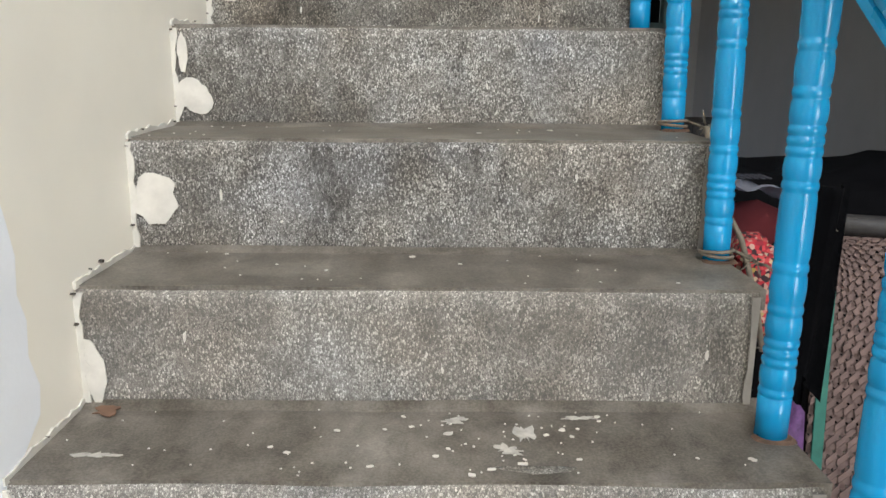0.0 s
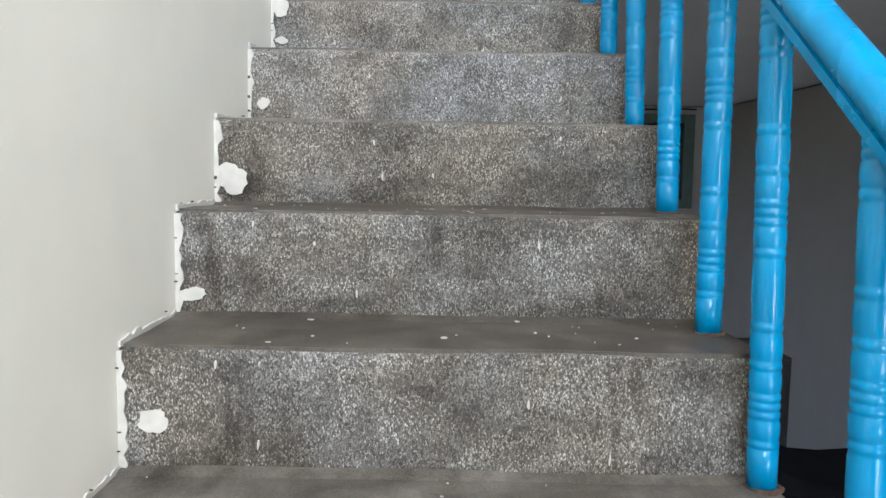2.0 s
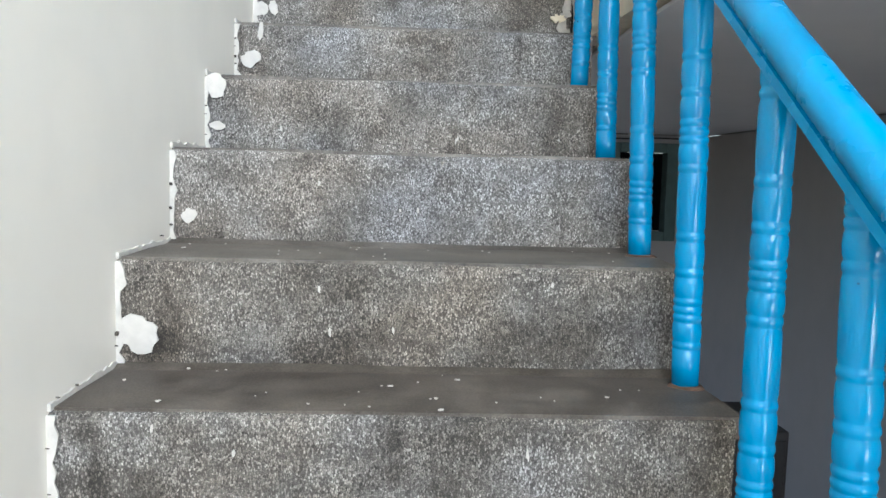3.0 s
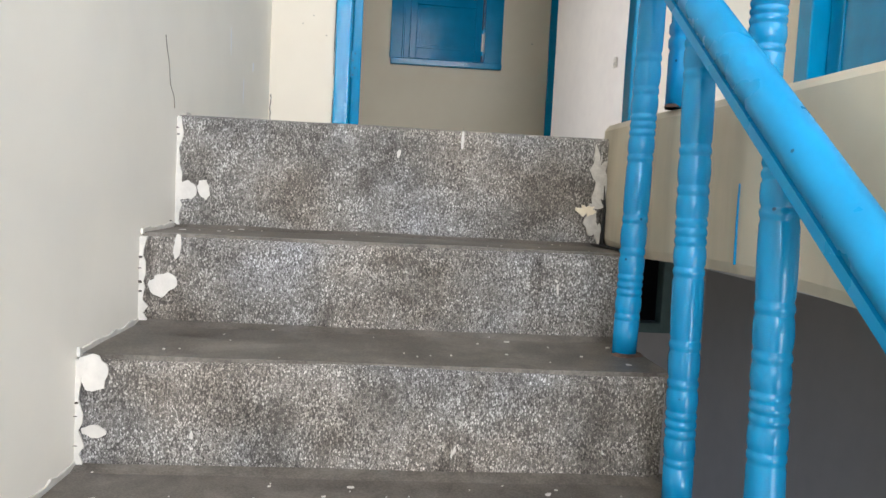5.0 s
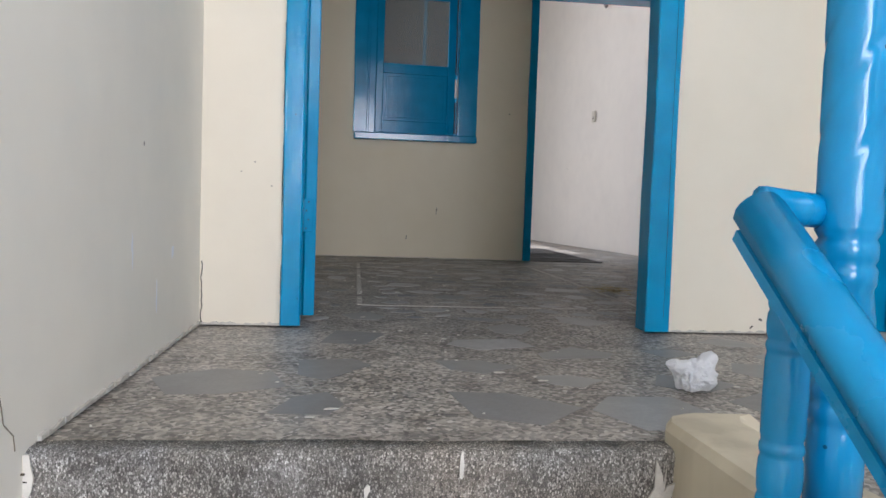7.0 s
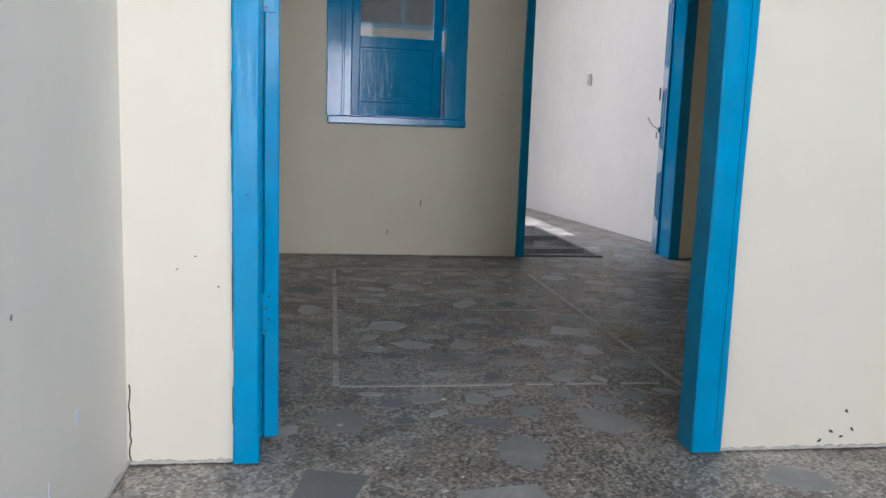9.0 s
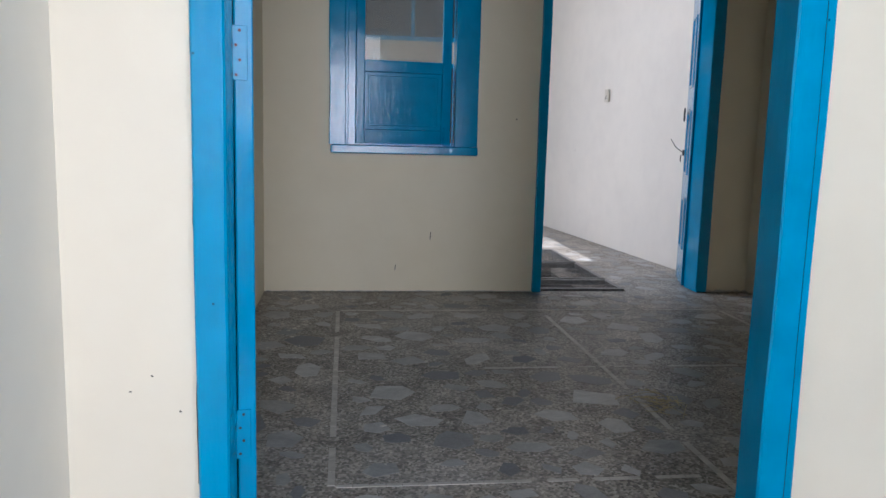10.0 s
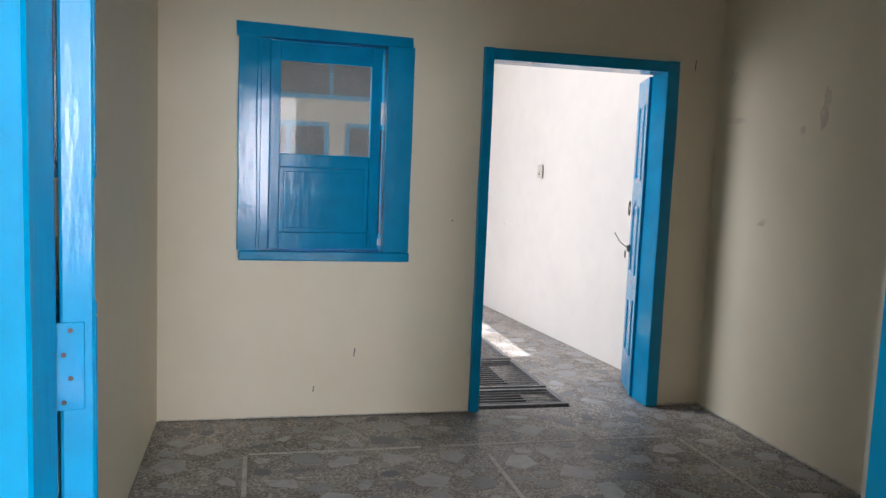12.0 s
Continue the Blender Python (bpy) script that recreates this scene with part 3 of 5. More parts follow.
def panelled_leaf(name, w, h, m, parent, label, thick=0.036, panels=((0.12, 0.30), (0.38, 0.60), (0.68, 0.92))):
    """A door leaf along its own x, hinged at x = 0, with framed panels on both faces."""
    bm = boxes((0, w, 0, thick, 0, h), bevel=0.003)
    leaf = part(name, bm, blue_wood, parent, label)
    leaf.matrix_local = m
    for a, b in panels:
        for y0, y1 in ((-0.006, 0.001), (thick - 0.001, thick + 0.006)):
            fr = boxes((0.08, w - 0.08, y0, y1, a * h, a * h + 0.018), (0.08, w - 0.08, y0, y1, b * h - 0.018, b * h),
                       (0.08, 0.098, y0, y1, a * h + 0.018, b * h - 0.018), (w - 0.098, w - 0.08, y0, y1, a * h + 0.018, b * h - 0.018), bevel=0.002)
            part("moulding", fr, blue_wood, leaf)
    return leaf


# first doorway, its leaf swung far open into the room
d1 = structure(new("door_1"), "bright blue wooden door frame, its leaf swung into the room", "door")
part("jamb", board(-0.276, -0.217, 4.766, 4.868, F + 0.004, DOOR_TOP, 1.0, 0.003), blue_wood, d1)
part("rebate", board(-0.276, -0.246, 4.8685, 4.935, F + 0.004, DOOR_TOP, 3.0, 0.002), blue_wood, d1)
part("jamb", board(0.856, 0.934, 4.766, 4.852, F + 0.004, DOOR_TOP, 2.0, 0.006), blue_wood, d1)
part("head", boxes((-0.216, 0.855, 4.768, 4.866, DOOR_TOP - 0.075, DOOR_TOP), bevel=0.004), blue_wood, d1)
# black filler that puts shade into the slot between jamb and leaf
part("gap", boxes((-0.2455, -0.2305, 4.869, 4.93, F + 0.01, DOOR_TOP - 0.09)), crack_shade, d1, "black strip standing in for the shade behind the open leaf")
leaf1 = panelled_leaf("leaf", 1.0, 1.90, pose(-0.181, 4.895, F + 0.018, 0, 0, 103), d1, "blue panelled door leaf, swung open", 0.0365)
for z in (4.006 - F - 0.018, 3.243 - F - 0.018):
    bm = boxes((-0.003, -0.0002, 0.011, 0.047, z, z + 0.103), bevel=0.001)
    tube(bm, [(-0.004, 0.047, z), (-0.004, 0.047, z + 0.103)], 0.0045, 8)
    part("hinge", bm, blue_wood, leaf1, "painted-over iron hinge plate")
    for i in range(4):
        bm = bmesh.new()
        r = bmesh.ops.create_cone(bm, cap_ends=True, segments=10, radius1=0.003, radius2=0.0022, depth=0.002)
        bmesh.ops.rotate(bm, verts=r["verts"], cent=(0, 0, 0), matrix=Matrix.Rotation(radians(90), 3, "Y"))
        bmesh.ops.translate(bm, verts=r["verts"], vec=(-0.0036, 0.026 if i % 2 else 0.033, z + 0.103 * (0.1 + 0.27 * i)))
        part("screw", bm, iron_dark, leaf1)
bm = bmesh.new()
for i, z in enumerate([F + 0.05 + 0.11 * q for q in range(17)]):
    x = 0.914 + 0.002 * noise.noise(Vector((z * 3, 0, 0)))
    w = 0.0004 + 0.0011 * abs(noise.noise(Vector((z * 5, 3, 0))))
    box(bm, x, x + w, 4.7645, 4.768, z, z + 0.1098)
part("crack", bm, crack_shade, d1, "dark split along the jamb")

# second doorway with one open leaf
d2 = structure(new("door_2"), "blue wooden door frame with a leaf standing open", "door")
part("jamb", board(D2[0], D2[0] + 0.052, 7.998, 8.175, F + 0.004, DOOR_TOP - 0.004, 4.0), blue_wood, d2)
part("jamb", board(D2[1] - 0.075, D2[1], 7.998, 8.175, F + 0.004, DOOR_TOP - 0.004, 6.0), blue_wood, d2)
part("head", boxes((D2[0] + 0.0525, D2[1] - 0.0755, 8.000, 8.175, DOOR_TOP - 0.066, DOOR_TOP - 0.006), bevel=0.004), blue_wood, d2)


leaf2 = panelled_leaf("leaf", 0.35, 1.90, pose(2.236, 8.168, F + 0.012, 0, 0, 72), d2, "blue panelled door leaf, open")
bm = bmesh.new()
tube(bm, [(0.325 + 0.03 * math.cos(a), 0.052, 1.12 + 0.045 * math.sin(a)) for a in [i * 0.42 for i in range(16)]], 0.0035, 6)
part("ring_handle", bm, iron_dark, leaf2, "thin iron ring handle")
bm = boxes((0.29, 0.37, 0.036, 0.048, 0.845, 0.885), bevel=0.003)
tube(bm, [(0.35, 0.05, 0.87), (0.39, 0.09, 0.90), (0.43, 0.12, 0.955)], 0.003, 6)
tube(bm, [(0.365 + 0.014 * math.cos(a), 0.056, 0.825 + 0.022 * math.sin(a)) for a in [i * 0.5 for i in range(14)]], 0.003, 6)
part("hasp", bm, iron_dark, leaf2, "iron hasp and staple")

# gallery door, shut
d3 = structure(new("door_3"), "blue panelled gallery door, shut", "door")
for a, b in ((4.535, 4.632), (3.708, 3.790)):
    part("jamb", boxes((GX - 0.03, GX + 0.15, a, b, F + 0.05, DOOR_TOP), bevel=0.004), blue_wood, d3)
part("head", boxes((GX - 0.028, GX + 0.15, 3.7905, 4.5345, DOOR_TOP - 0.08, DOOR_TOP), bevel=0.004), blue_wood, d3)
panelled_leaf("leaf", 0.735, 1.82, pose(GX + 0.035, 4.527, F + 0.06, 0, 0, -90), d3, "blue panelled door leaf")
bm = boxes((GX - 0.035, GX + 0.14, 3.712, 4.628, F, F + 0.048), bevel=0.006)
part("threshold", bm, plaster, d3, "rough plaster threshold")

# inner window
win = structure(new("window_1"), "blue casement with a glazed top and panelled bottom, ajar", "window")
part("casing", board(-0.098, -0.004, 7.995, 8.14, 3.846, 4.905, 11.0, 0.006), blue_wood, win)
part("casing", board(0.642, 0.780, 7.995, 8.14, 3.846, 4.905, 12.0, 0.006), blue_wood, win)
bm = bmesh.new()
prism(bm, [(-0.108, 7.993, 4.906), (0.772, 7.993, 4.906), (0.768, 7.993, 4.955), (-0.112, 7.993, 4.975)], (0, 1, 0), 0.14)
bmesh.ops.recalc_face_normals(bm, faces=bm.faces[:])
part("head", bm, blue_wood, win)
part("window_sill", boxes((-0.090, 0.784, 7.985, 8.14, 3.795, 3.845), bevel=0.006), blue_wood, win)
part("moulding", board(-0.008, 0.0125, 8.001, 8.14, 3.847, 4.904, 13.0, 0.001, 0.003), blue_wood, win)
part("rebate", board(0.004, 0.0555, 8.016, 8.14, 3.847, 4.904, 14.0, 0.001, 0.003), blue_wood, win)
part("stop", boxes((0.056, 0.075, 8.062, 8.09, 3.8455, 4.9055), (0.0755, 0.64, 8.115, 8.139, 3.8455, 3.866), (0.0755, 0.64, 8.115, 8.139, 4.885, 4.9055)), blue_wood, win)
sash = part("sash", boxes((0.0, 0.050, 0, 0.034, 0, 1.045), (0.515, 0.569, 0, 0.034, 0, 1.045), (0.0505, 0.5145, 0.001, 0.033, 0, 0.085), (0.0505, 0.5145, 0.001, 0.033, 0.420, 0.486), (0.0505, 0.5145, 0.001, 0.033, 0.950, 1.045), bevel=0.003), blue_wood, win)
sash.matrix_local = pose(0.0570, 8.024, 3.853, 0, 0, 4.5)
part("panel", boxes((0.0505, 0.5145, 0.010, 0.026, 0.0855, 0.4195), (0.075, 0.49, 0.006, 0.010, 0.108, 0.398), bevel=0.003), blue_wood, sash)
pane = part("pane", boxes((0.046, 0.519, 0.016, 0.019, 0.482, 0.954)), glass_mat, sash, "dusty glass pane")
pane.visible_shadow = False
bm = bmesh.new()
tube(bm, [(0.535 + 0.010 * math.cos(a), -0.006, 0.57 + 0.030 * math.sin(a)) for a in [i * 0.45 for i in range(15)]], 0.003, 6)
part("ring_handle", bm, blue_wood, sash, "painted ring handle")
bm = bmesh.new()
tube(bm, [(0.528, -0.005, 0.01), (0.528, -0.005, 0.095), (0.522, -0.012, 0.10)], 0.004, 6)
box(bm, 0.518, 0.540, -0.004, 0.0, 0.03, 0.042)
box(bm, 0.518, 0.540, -0.004, 0.0, 0.066, 0.078)
part("bolt", bm, blue_wood, sash, "painted tower bolt")
bm = boxes((-0.006, 0.002, -0.004, 0.002, 0.10, 0.17), bevel=0.001)
part("hinge", bm, blue_wood, sash, "painted hinge")


def facade_window(name, x0, x1, z0, z1, mull):
    w = structure(new(name), "blue framed window of the facade across the light well", "window")
    y0, y1 = WY - 0.02, WY + 0.10
    e = 0.05
    part("frame", boxes((x0, x0 + e, y0, y1, z0, z1), (x1 - e, x1, y0, y1, z0, z1), (x0 + e, x1 - e, y0 + 0.002, y1, z0, z0 + e), (x0 + e, x1 - e, y0 + 0.002, y1, z1 - e, z1), bevel=0.004), blue_wood, w)
    xs = [x0 + e, *mull, x1 - e]
    for m in mull:
        part("mullion", boxes((m - 0.02, m + 0.02, y0 + 0.01, y1, z0 + e + 0.001, z1 - e - 0.001)), blue_wood, w)
    for a, b in zip(xs, xs[1:]):
        # opaque near-black panes stand in for the unlit rooms behind
        part("pane", boxes((a + 0.002, b - 0.002, y0 + 0.05, y0 + 0.054, z0 + e - 0.01, z1 - e + 0.01)), pane_dark_room, w)


facade_window("window_2", -0.13, 0.74, 3.49, 4.73, (0.31,))
facade_window("window_3", 0.91, 1.78, 3.49, 4.73, (1.34,))
facade_window("window_4", -0.36, 1.78, 4.97, 6.19, (0.02, 0.75, 1.30))

# old window of the lower hall
lw = structure(new("window_5"), "old green framed window of the lower hall, dark behind", "window")
part("frame", boxes((1.70, 1.78, 7.97, 8.12, 1.76, 2.62), (2.20, 2.30, 7.97, 8.12, 1.76, 2.62), (1.781, 2.199, 7.972, 8.12, 1.76, 1.84), (1.781, 2.199, 7.972, 8.12, 2.54, 2.62), bevel=0.004), teal_old, lw)
# the opening has no shutter; a black board paints the dark inside
part("shutter", boxes((1.79, 2.19, 8.08, 8.11, 1.845, 2.535), bevel=0.003), black_cloth, lw, "black board standing in for the shade of the opening")
bm = bmesh.new()
tube(bm, [(1.2 + 0.12 * i, 7.90, 2.655 + 0.006 * math.sin(i)) for i in range(10)], 0.008, 6)
tagged(put("conduit_pipe", bm, iron_dark), "thin black pipe under the slab by the green window", "pipe")

# ---- railings ----
def bead_profile(length, r):
    """Turned profile: plain foot, then rings, bulges, tight beads and long plain lengths, repeated."""
    prof = [(0.0, r * 0.98), (0.066, r)]
    z = 0.066
    pattern = (("ring", 0.015), ("bulge", 0.032), ("ring", 0.014), ("ring", 0.014), ("ring", 0.014), ("bulge", 0.034), ("ring", 0.016), ("bulge", 0.044), ("ring", 0.016), ("plain", 0.098))
    i = 0
    while z < length - 0.03:
        kind, h = pattern[i % len(pattern)]
        if kind == "ring":
            shape = ((0.06, 0.95), (0.25, 1.01), (0.5, 1.035), (0.75, 1.01), (0.94, 0.95))
        elif kind == "bulge":
            shape = ((0.04, 0.955), (0.15, 1.015), (0.5, 1.05), (0.85, 1.015), (0.96, 0.955))
        else:
            shape = ((0.03, 0.96), (0.08, 1.01), (0.5, 1.03), (0.92, 1.01), (0.97, 0.96))
        prof += [(z + f * h, r * k) for f, k in shape]
        z += h
        i += 1
    return [q for q in prof if q[0] < length - 0.004] + [(length, r * 0.97)]


def rail_x(y):
    return 0.4485 - 0.0444 * (y - 2.0)


def rail_z(y):
    return 2.3996 + 0.7569 * (y - 2.0)


railing = thing("stair_railing", "bright blue enamelled iron stair railing with beaded balusters", "railing")
# feet of the balusters by step: (x, y)
FEET = {2: (0.409, 3.203), 3: (0.422, 2.928), 4: (0.439, 2.674), 5: (0.445, 2.388), 6: (0.446, 2.105), 7: (0.470, 1.900), 8: (0.481, 1.618),
        9: (0.491, 1.336), 10: (0.488, 1.046), 11: (0.498, 0.80), 12: (0.503, 0.54), 13: (0.508, 0.28)}
for k, (x, y) in FEET.items():
    z = STEPS[k][1] + 0.002
    bm = bmesh.new()
    tall = rail_z(y) - 0.010 - z
    lathe(bm, bead_profile(tall, 0.0235), (x, y, z), 20)
    lean = 0.012 if k == 2 else rail_x(y) - x
    for v in bm.verts:
        v.co.x += lean * (v.co.z - z) / tall
    part("baluster", bm, blue_iron, railing, smooth=True)
    bm = bmesh.new()
    lathe(bm, [(0.0, 0.031), (0.003, 0.029), (0.006, 0.0245)], (x + 0.003, y - 0.002, z), 14, lambda zz, a, r: r * (1 + 0.12 * math.sin(3 * a + k)))
    part("base_collar", bm, rust, railing, "rusty weld at the foot")
# handrail: rounded top over a narrower flat bar
y0, y1 = -0.25, 3.238
a0 = Vector((rail_x(y0), y0, rail_z(y0)))
a1 = Vector((rail_x(y1), y1, rail_z(y1)))
d = (a1 - a0).normalized()
side = d.cross(Vector((0, 0, 1))).normalized()
up = side.cross(d)


def sweep(section, p, q, name, mat, parent, seg=24, smooth=True):
    bm = bmesh.new()
    rows = []
    for i in range(seg + 1):
        c = p.lerp(q, i / seg)
        rows.append([bm.verts.new(c + side * u + up * v) for u, v in section])
    n = len(section)
    for a, b in zip(rows, rows[1:]):
        for i in range(n):
            bm.faces.new((a[i], a[(i + 1) % n], b[(i + 1) % n], b[i]))
    bm.faces.new(rows[0][::-1])
    bm.faces.new(rows[-1])
    bmesh.ops.recalc_face_normals(bm, faces=bm.faces[:])
    return part(name, bm, mat, parent, smooth=smooth)


sec = [(0.030 * math.cos(t), 0.004 + 0.030 * math.sin(t)) for t in [math.pi * i / 14 - 0.12 for i in range(15)]]
sec += [(-0.028, -0.005), (-0.018, -0.010), (0.018, -0.010), (0.028, -0.005)]
sweep(sec, a0, a1, "handrail", blue_rail, railing)
sweep([(-0.026, -0.0125), (-0.026, -0.026), (0.026, -0.026), (0.026, -0.0125), (0.016, -0.0095), (-0.016, -0.0095)], a0, a1 - d * 0.012, "flat_bar", blue_rail, railing, smooth=False)
NX, NY, NZ = 0.495, 3.225, F + 0.036
bm = bmesh.new()
tip = a1 + up * 0.006
tube(bm, [tip - d * 0.02, tip + Vector((0.012, 0.004, 0.004)), tip + Vector((0.045, -0.006, 0.004)), Vector((NX - 0.02, NY + 0.012, tip.z + 0.002))], [0.026, 0.027, 0.020, 0.019], 14)
part("rail_arm", bm, blue_rail, railing, "short pipe welded to the newel", smooth=True)

gallery = thing("gallery_railing", "bright blue iron gallery railing with thick turned posts", "railing")


def twist(z, a, r):
    return r * (1 + (-0.045 * max(0.0, math.cos(3 * a - z * 62)) ** 4 if 0.33 < z < 0.81 else 0.0))


for px, py, r in ((NX, NY, 0.0315), (0.545, 3.005, 0.029), (0.578, 2.66, 0.029), (0.600, 2.30, 0.029), (0.615, 1.90, 0.029)):
    bm = bmesh.new()
    if px > NX + 0.01:
        lathe(bm, bead_profile(0.95, r), (px, py, NZ), 20)
        part("post", bm, blue_iron, gallery, smooth=True)
        continue
    prof = [(0.0, r), (0.10, r), (0.108, r * 0.93), (0.114, r * 1.05), (0.128, r * 1.05), (0.134, r * 0.93), (0.140, r * 1.05), (0.154, r * 1.05), (0.16, r * 0.94), (0.19, r * 1.0), (0.225, r * 1.10), (0.262, r * 0.95)]
    prof += [(0.268, r * 1.06), (0.284, r * 1.06), (0.290, r * 0.94), (0.296, r * 1.06), (0.312, r * 1.06), (0.318, r * 0.96)]
    prof += [(0.322 + 0.005 * i, r * 1.12) for i in range(1, 100)] + [(0.84, r * 0.95), (0.86, r * 1.05), (0.95, r)]
    lathe(bm, prof, (px, py, NZ), 54, twist)
    part("post", bm, blue_iron, gallery, smooth=True)
    bm = bmesh.new()
    lathe(bm, [(0.0, r * 1.10), (0.003, r * 1.08), (0.006, r * 1.02)], (px, py, NZ), 16, lambda zz, a, q: q * (1 + 0.1 * math.sin(4 * a)))
    part("base_collar", bm, rust, gallery, "rusty weld at the foot")
bm = bmesh.new()
tube(bm, [(NX, NY, NZ + 0.95), (0.545, 3.005, NZ + 0.95), (0.578, 2.66, NZ + 0.95), (0.615, 1.65, NZ + 0.95)], 0.032, 14)
part("handrail", bm, blue_iron, gallery, smooth=True)

# ---- things on the landing and in the light well ----
bm = bmesh.new()
bmesh.ops.create_icosphere(bm, subdivisions=5, radius=1.0)
EARS = ((Vector((0.50, 0.1, 0.86)).normalized(), 0.90, 5.2), (Vector((-0.72, 0.0, 0.68)).normalized(), 0.86, 2.6))
for v in bm.verts:
    n = v.co.normalized()
    crease = abs(noise.noise(n * 3.1)) + 0.5 * abs(noise.noise(n * 7.3 + Vector((2, 0, 5))))
    f = 0.86 + 0.26 * noise.noise(n * 1.6 + Vector((3, 1, 0))) - 0.24 * crease
    ear = sum(k * max(0.0, n.dot(d) - c) for d, c, k in EARS)
    q = n * (f + ear)
    v.co = Vector((q.x * 0.060, q.y * 0.046, max(-0.028, q.z * 0.044)))
bmesh.ops.translate(bm, verts=bm.verts, vec=(0.672, 3.985, F + 0.031))
tagged(put("plastic_bag", bm, poly_mat, smooth=False), "crumpled white polythene bag lying on the landing", "plastic bag")

grate = thing("floor_grate", "dark iron floor grating over the shaft in the light well", "floor grate")
for a, b in ((8.10, 8.43), (8.47, 9.14), (9.18, 9.86)):
    part("frame", boxes((1.06, 1.785, a, a + 0.03, F - 0.03, F + 0.004), (1.06, 1.785, b - 0.03, b, F - 0.03, F + 0.004), (1.06, 1.09, a + 0.03, b - 0.03, F - 0.03, F + 0.004), (1.755, 1.785, a + 0.03, b - 0.03, F - 0.03, F + 0.004)), worn_iron, grate)
    y = a + 0.055
    while y < b - 0.04:
        part("bar", boxes((1.09, 1.755, y, y + 0.009, F - 0.002, F + 0.001)), worn_iron, grate)
        y += 0.050
sw = thing("light_switch", "small cream plastic switch plate on the white wall", "light switch")
sx, sy, sz = 2.308, 10.19, 4.30
bm = boxes((-0.006, 0.006, -0.040, 0.040, -0.055, 0.055), bevel=0.003)
part("plate", bm, switch_mat, sw)
part("rocker", boxes((-0.010, -0.006, -0.018, 0.018, 0.010, 0.042), bevel=0.002), switch_mat, sw)
part("socket_holes", boxes((-0.008, -0.0062, -0.018, -0.010, -0.03, -0.016), (-0.008, -0.0062, 0.010, 0.018, -0.03, -0.016), (-0.008, -0.0062, -0.004, 0.004, -0.012, -0.002)), crack_shade, sw, "dark socket holes")
sw.matrix_basis = pose(sx - 0.006, sy, sz, 0, 0, 5.8)

stub = thing("wire_stub", "bare wire end with a grey cap on the white wall", "wire")
bm = bmesh.new()
tube(bm, [(2.345, 10.0, 5.48), (2.32, 9.99, 5.46), (2.315, 9.985, 5.42), (2.318, 9.98, 5.385)], [0.008, 0.010, 0.009, 0.007], 8)
part("wire", bm, iron_dark, stub, smooth=True)
bm = bmesh.new()
tube(bm, [(2.318, 9.98, 5.40), (2.312, 9.975, 5.375), (2.305, 9.95, 5.345), (2.302, 9.94, 5.325)], [0.008, 0.019, 0.022, 0.012], 10)
part("cap", bm, worn_iron, stub, "grey cap", smooth=True)

# ---- cracks and marks in the walls ----
def crack(name, pts, w, parent, nrm, mat=None):
    """A thin dark slit that follows pts over a wall face; nrm is the face's outward normal."""
    bm = bmesh.new()
    n = Vector(nrm)
    for a, b in zip(pts, pts[1:]):
        a, b = Vector(a), Vector(b)
        d = (b - a).normalized()
        sd = d.cross(n) * w * 0.5
        prism(bm, [a - sd, b - sd, b + sd, a + sd], n, 0.0012)
    bmesh.ops.recalc_face_normals(bm, faces=bm.faces[:])
    return part(name, bm, mat or crack_shade, parent, "thin dark crack in the plaster")


stair_wall = bpy.data.objects["wall_stair"]
landing_wall = bpy.data.objects["wall_landing"]
window_wall = bpy.data.objects["wall_window"]
crng = random.Random(3)
pts = []
for i in range(7):
    z = F + 0.01 + 0.024 * i
    y = 3.525 - 0.009 * i + 0.006 * crng.uniform(-1, 1) + (0.02 if i < 2 else 0)
    pts.append((left_x(y) + 0.0006, y, z))
crack("crack", pts, 0.0011, stair_wall, (1, 0, 0), crack_faint)
pts = [(left_x(4.79) + 0.006 + 0.003 * crng.uniform(-1, 1), WALL_Y - 0.0004, F + 0.004 + 0.017 * i) for i in range(12)]
crack("crack", pts, 0.0028, landing_wall, (0, -1, 0))
# ragged gaps between the door frame and the plaster
for x, w in ((-0.2785, 0.0022), (0.9365, 0.0026)):
    pts = []
    for i in range(66):
        z = F + 0.004 + 0.030 * i
        pts.append((x + 0.0022 * noise.noise(Vector((x * 7, z * 14, 0))), WALL_Y - 0.0004, z))
    for i in range(0, 63, 3):
        if crng.random() < 0.72:
            crack("gap", pts[i:i + 4], w * crng.uniform(0.4, 1.3) * (1.8 if i < 6 else 1), landing_wall, (0, -1, 0))
for x, z, h in ((0.513, 3.282, 0.045), (0.302, 3.095, 0.030), (2.403, 4.90, 0.06)):
    crack("scratch", [(x, ROOM_Y - 0.0006, z), (x + 0.004, ROOM_Y - 0.0006, z + h)], 0.004, window_wall, (0, -1, 0))
bm = bmesh.new()
for x, z in ((1.29, F + 0.10), (1.25, F + 0.045), (1.28, F + 0.03), (1.31, F + 0.05), (1.22, F + 0.02), (-0.36, F + 0.49), (-0.40, F + 0.46), (-0.31, F + 0.42)):
    pl = blot(crng, 0.010 if z < F + 0.2 else 0.004, 0.008 if z < F + 0.2 else 0.004, 8, 0.8)
    prism(bm, [(x + u, WALL_Y - 0.0006, z + v) for u, v in pl], (0, -1, 0), 0.0012)
bmesh.ops.recalc_face_normals(bm, faces=bm.faces[:])
part("chip", bm, mould, landing_wall, "small chips and specks")
side_wall = bpy.data.objects["wall_room_side"]
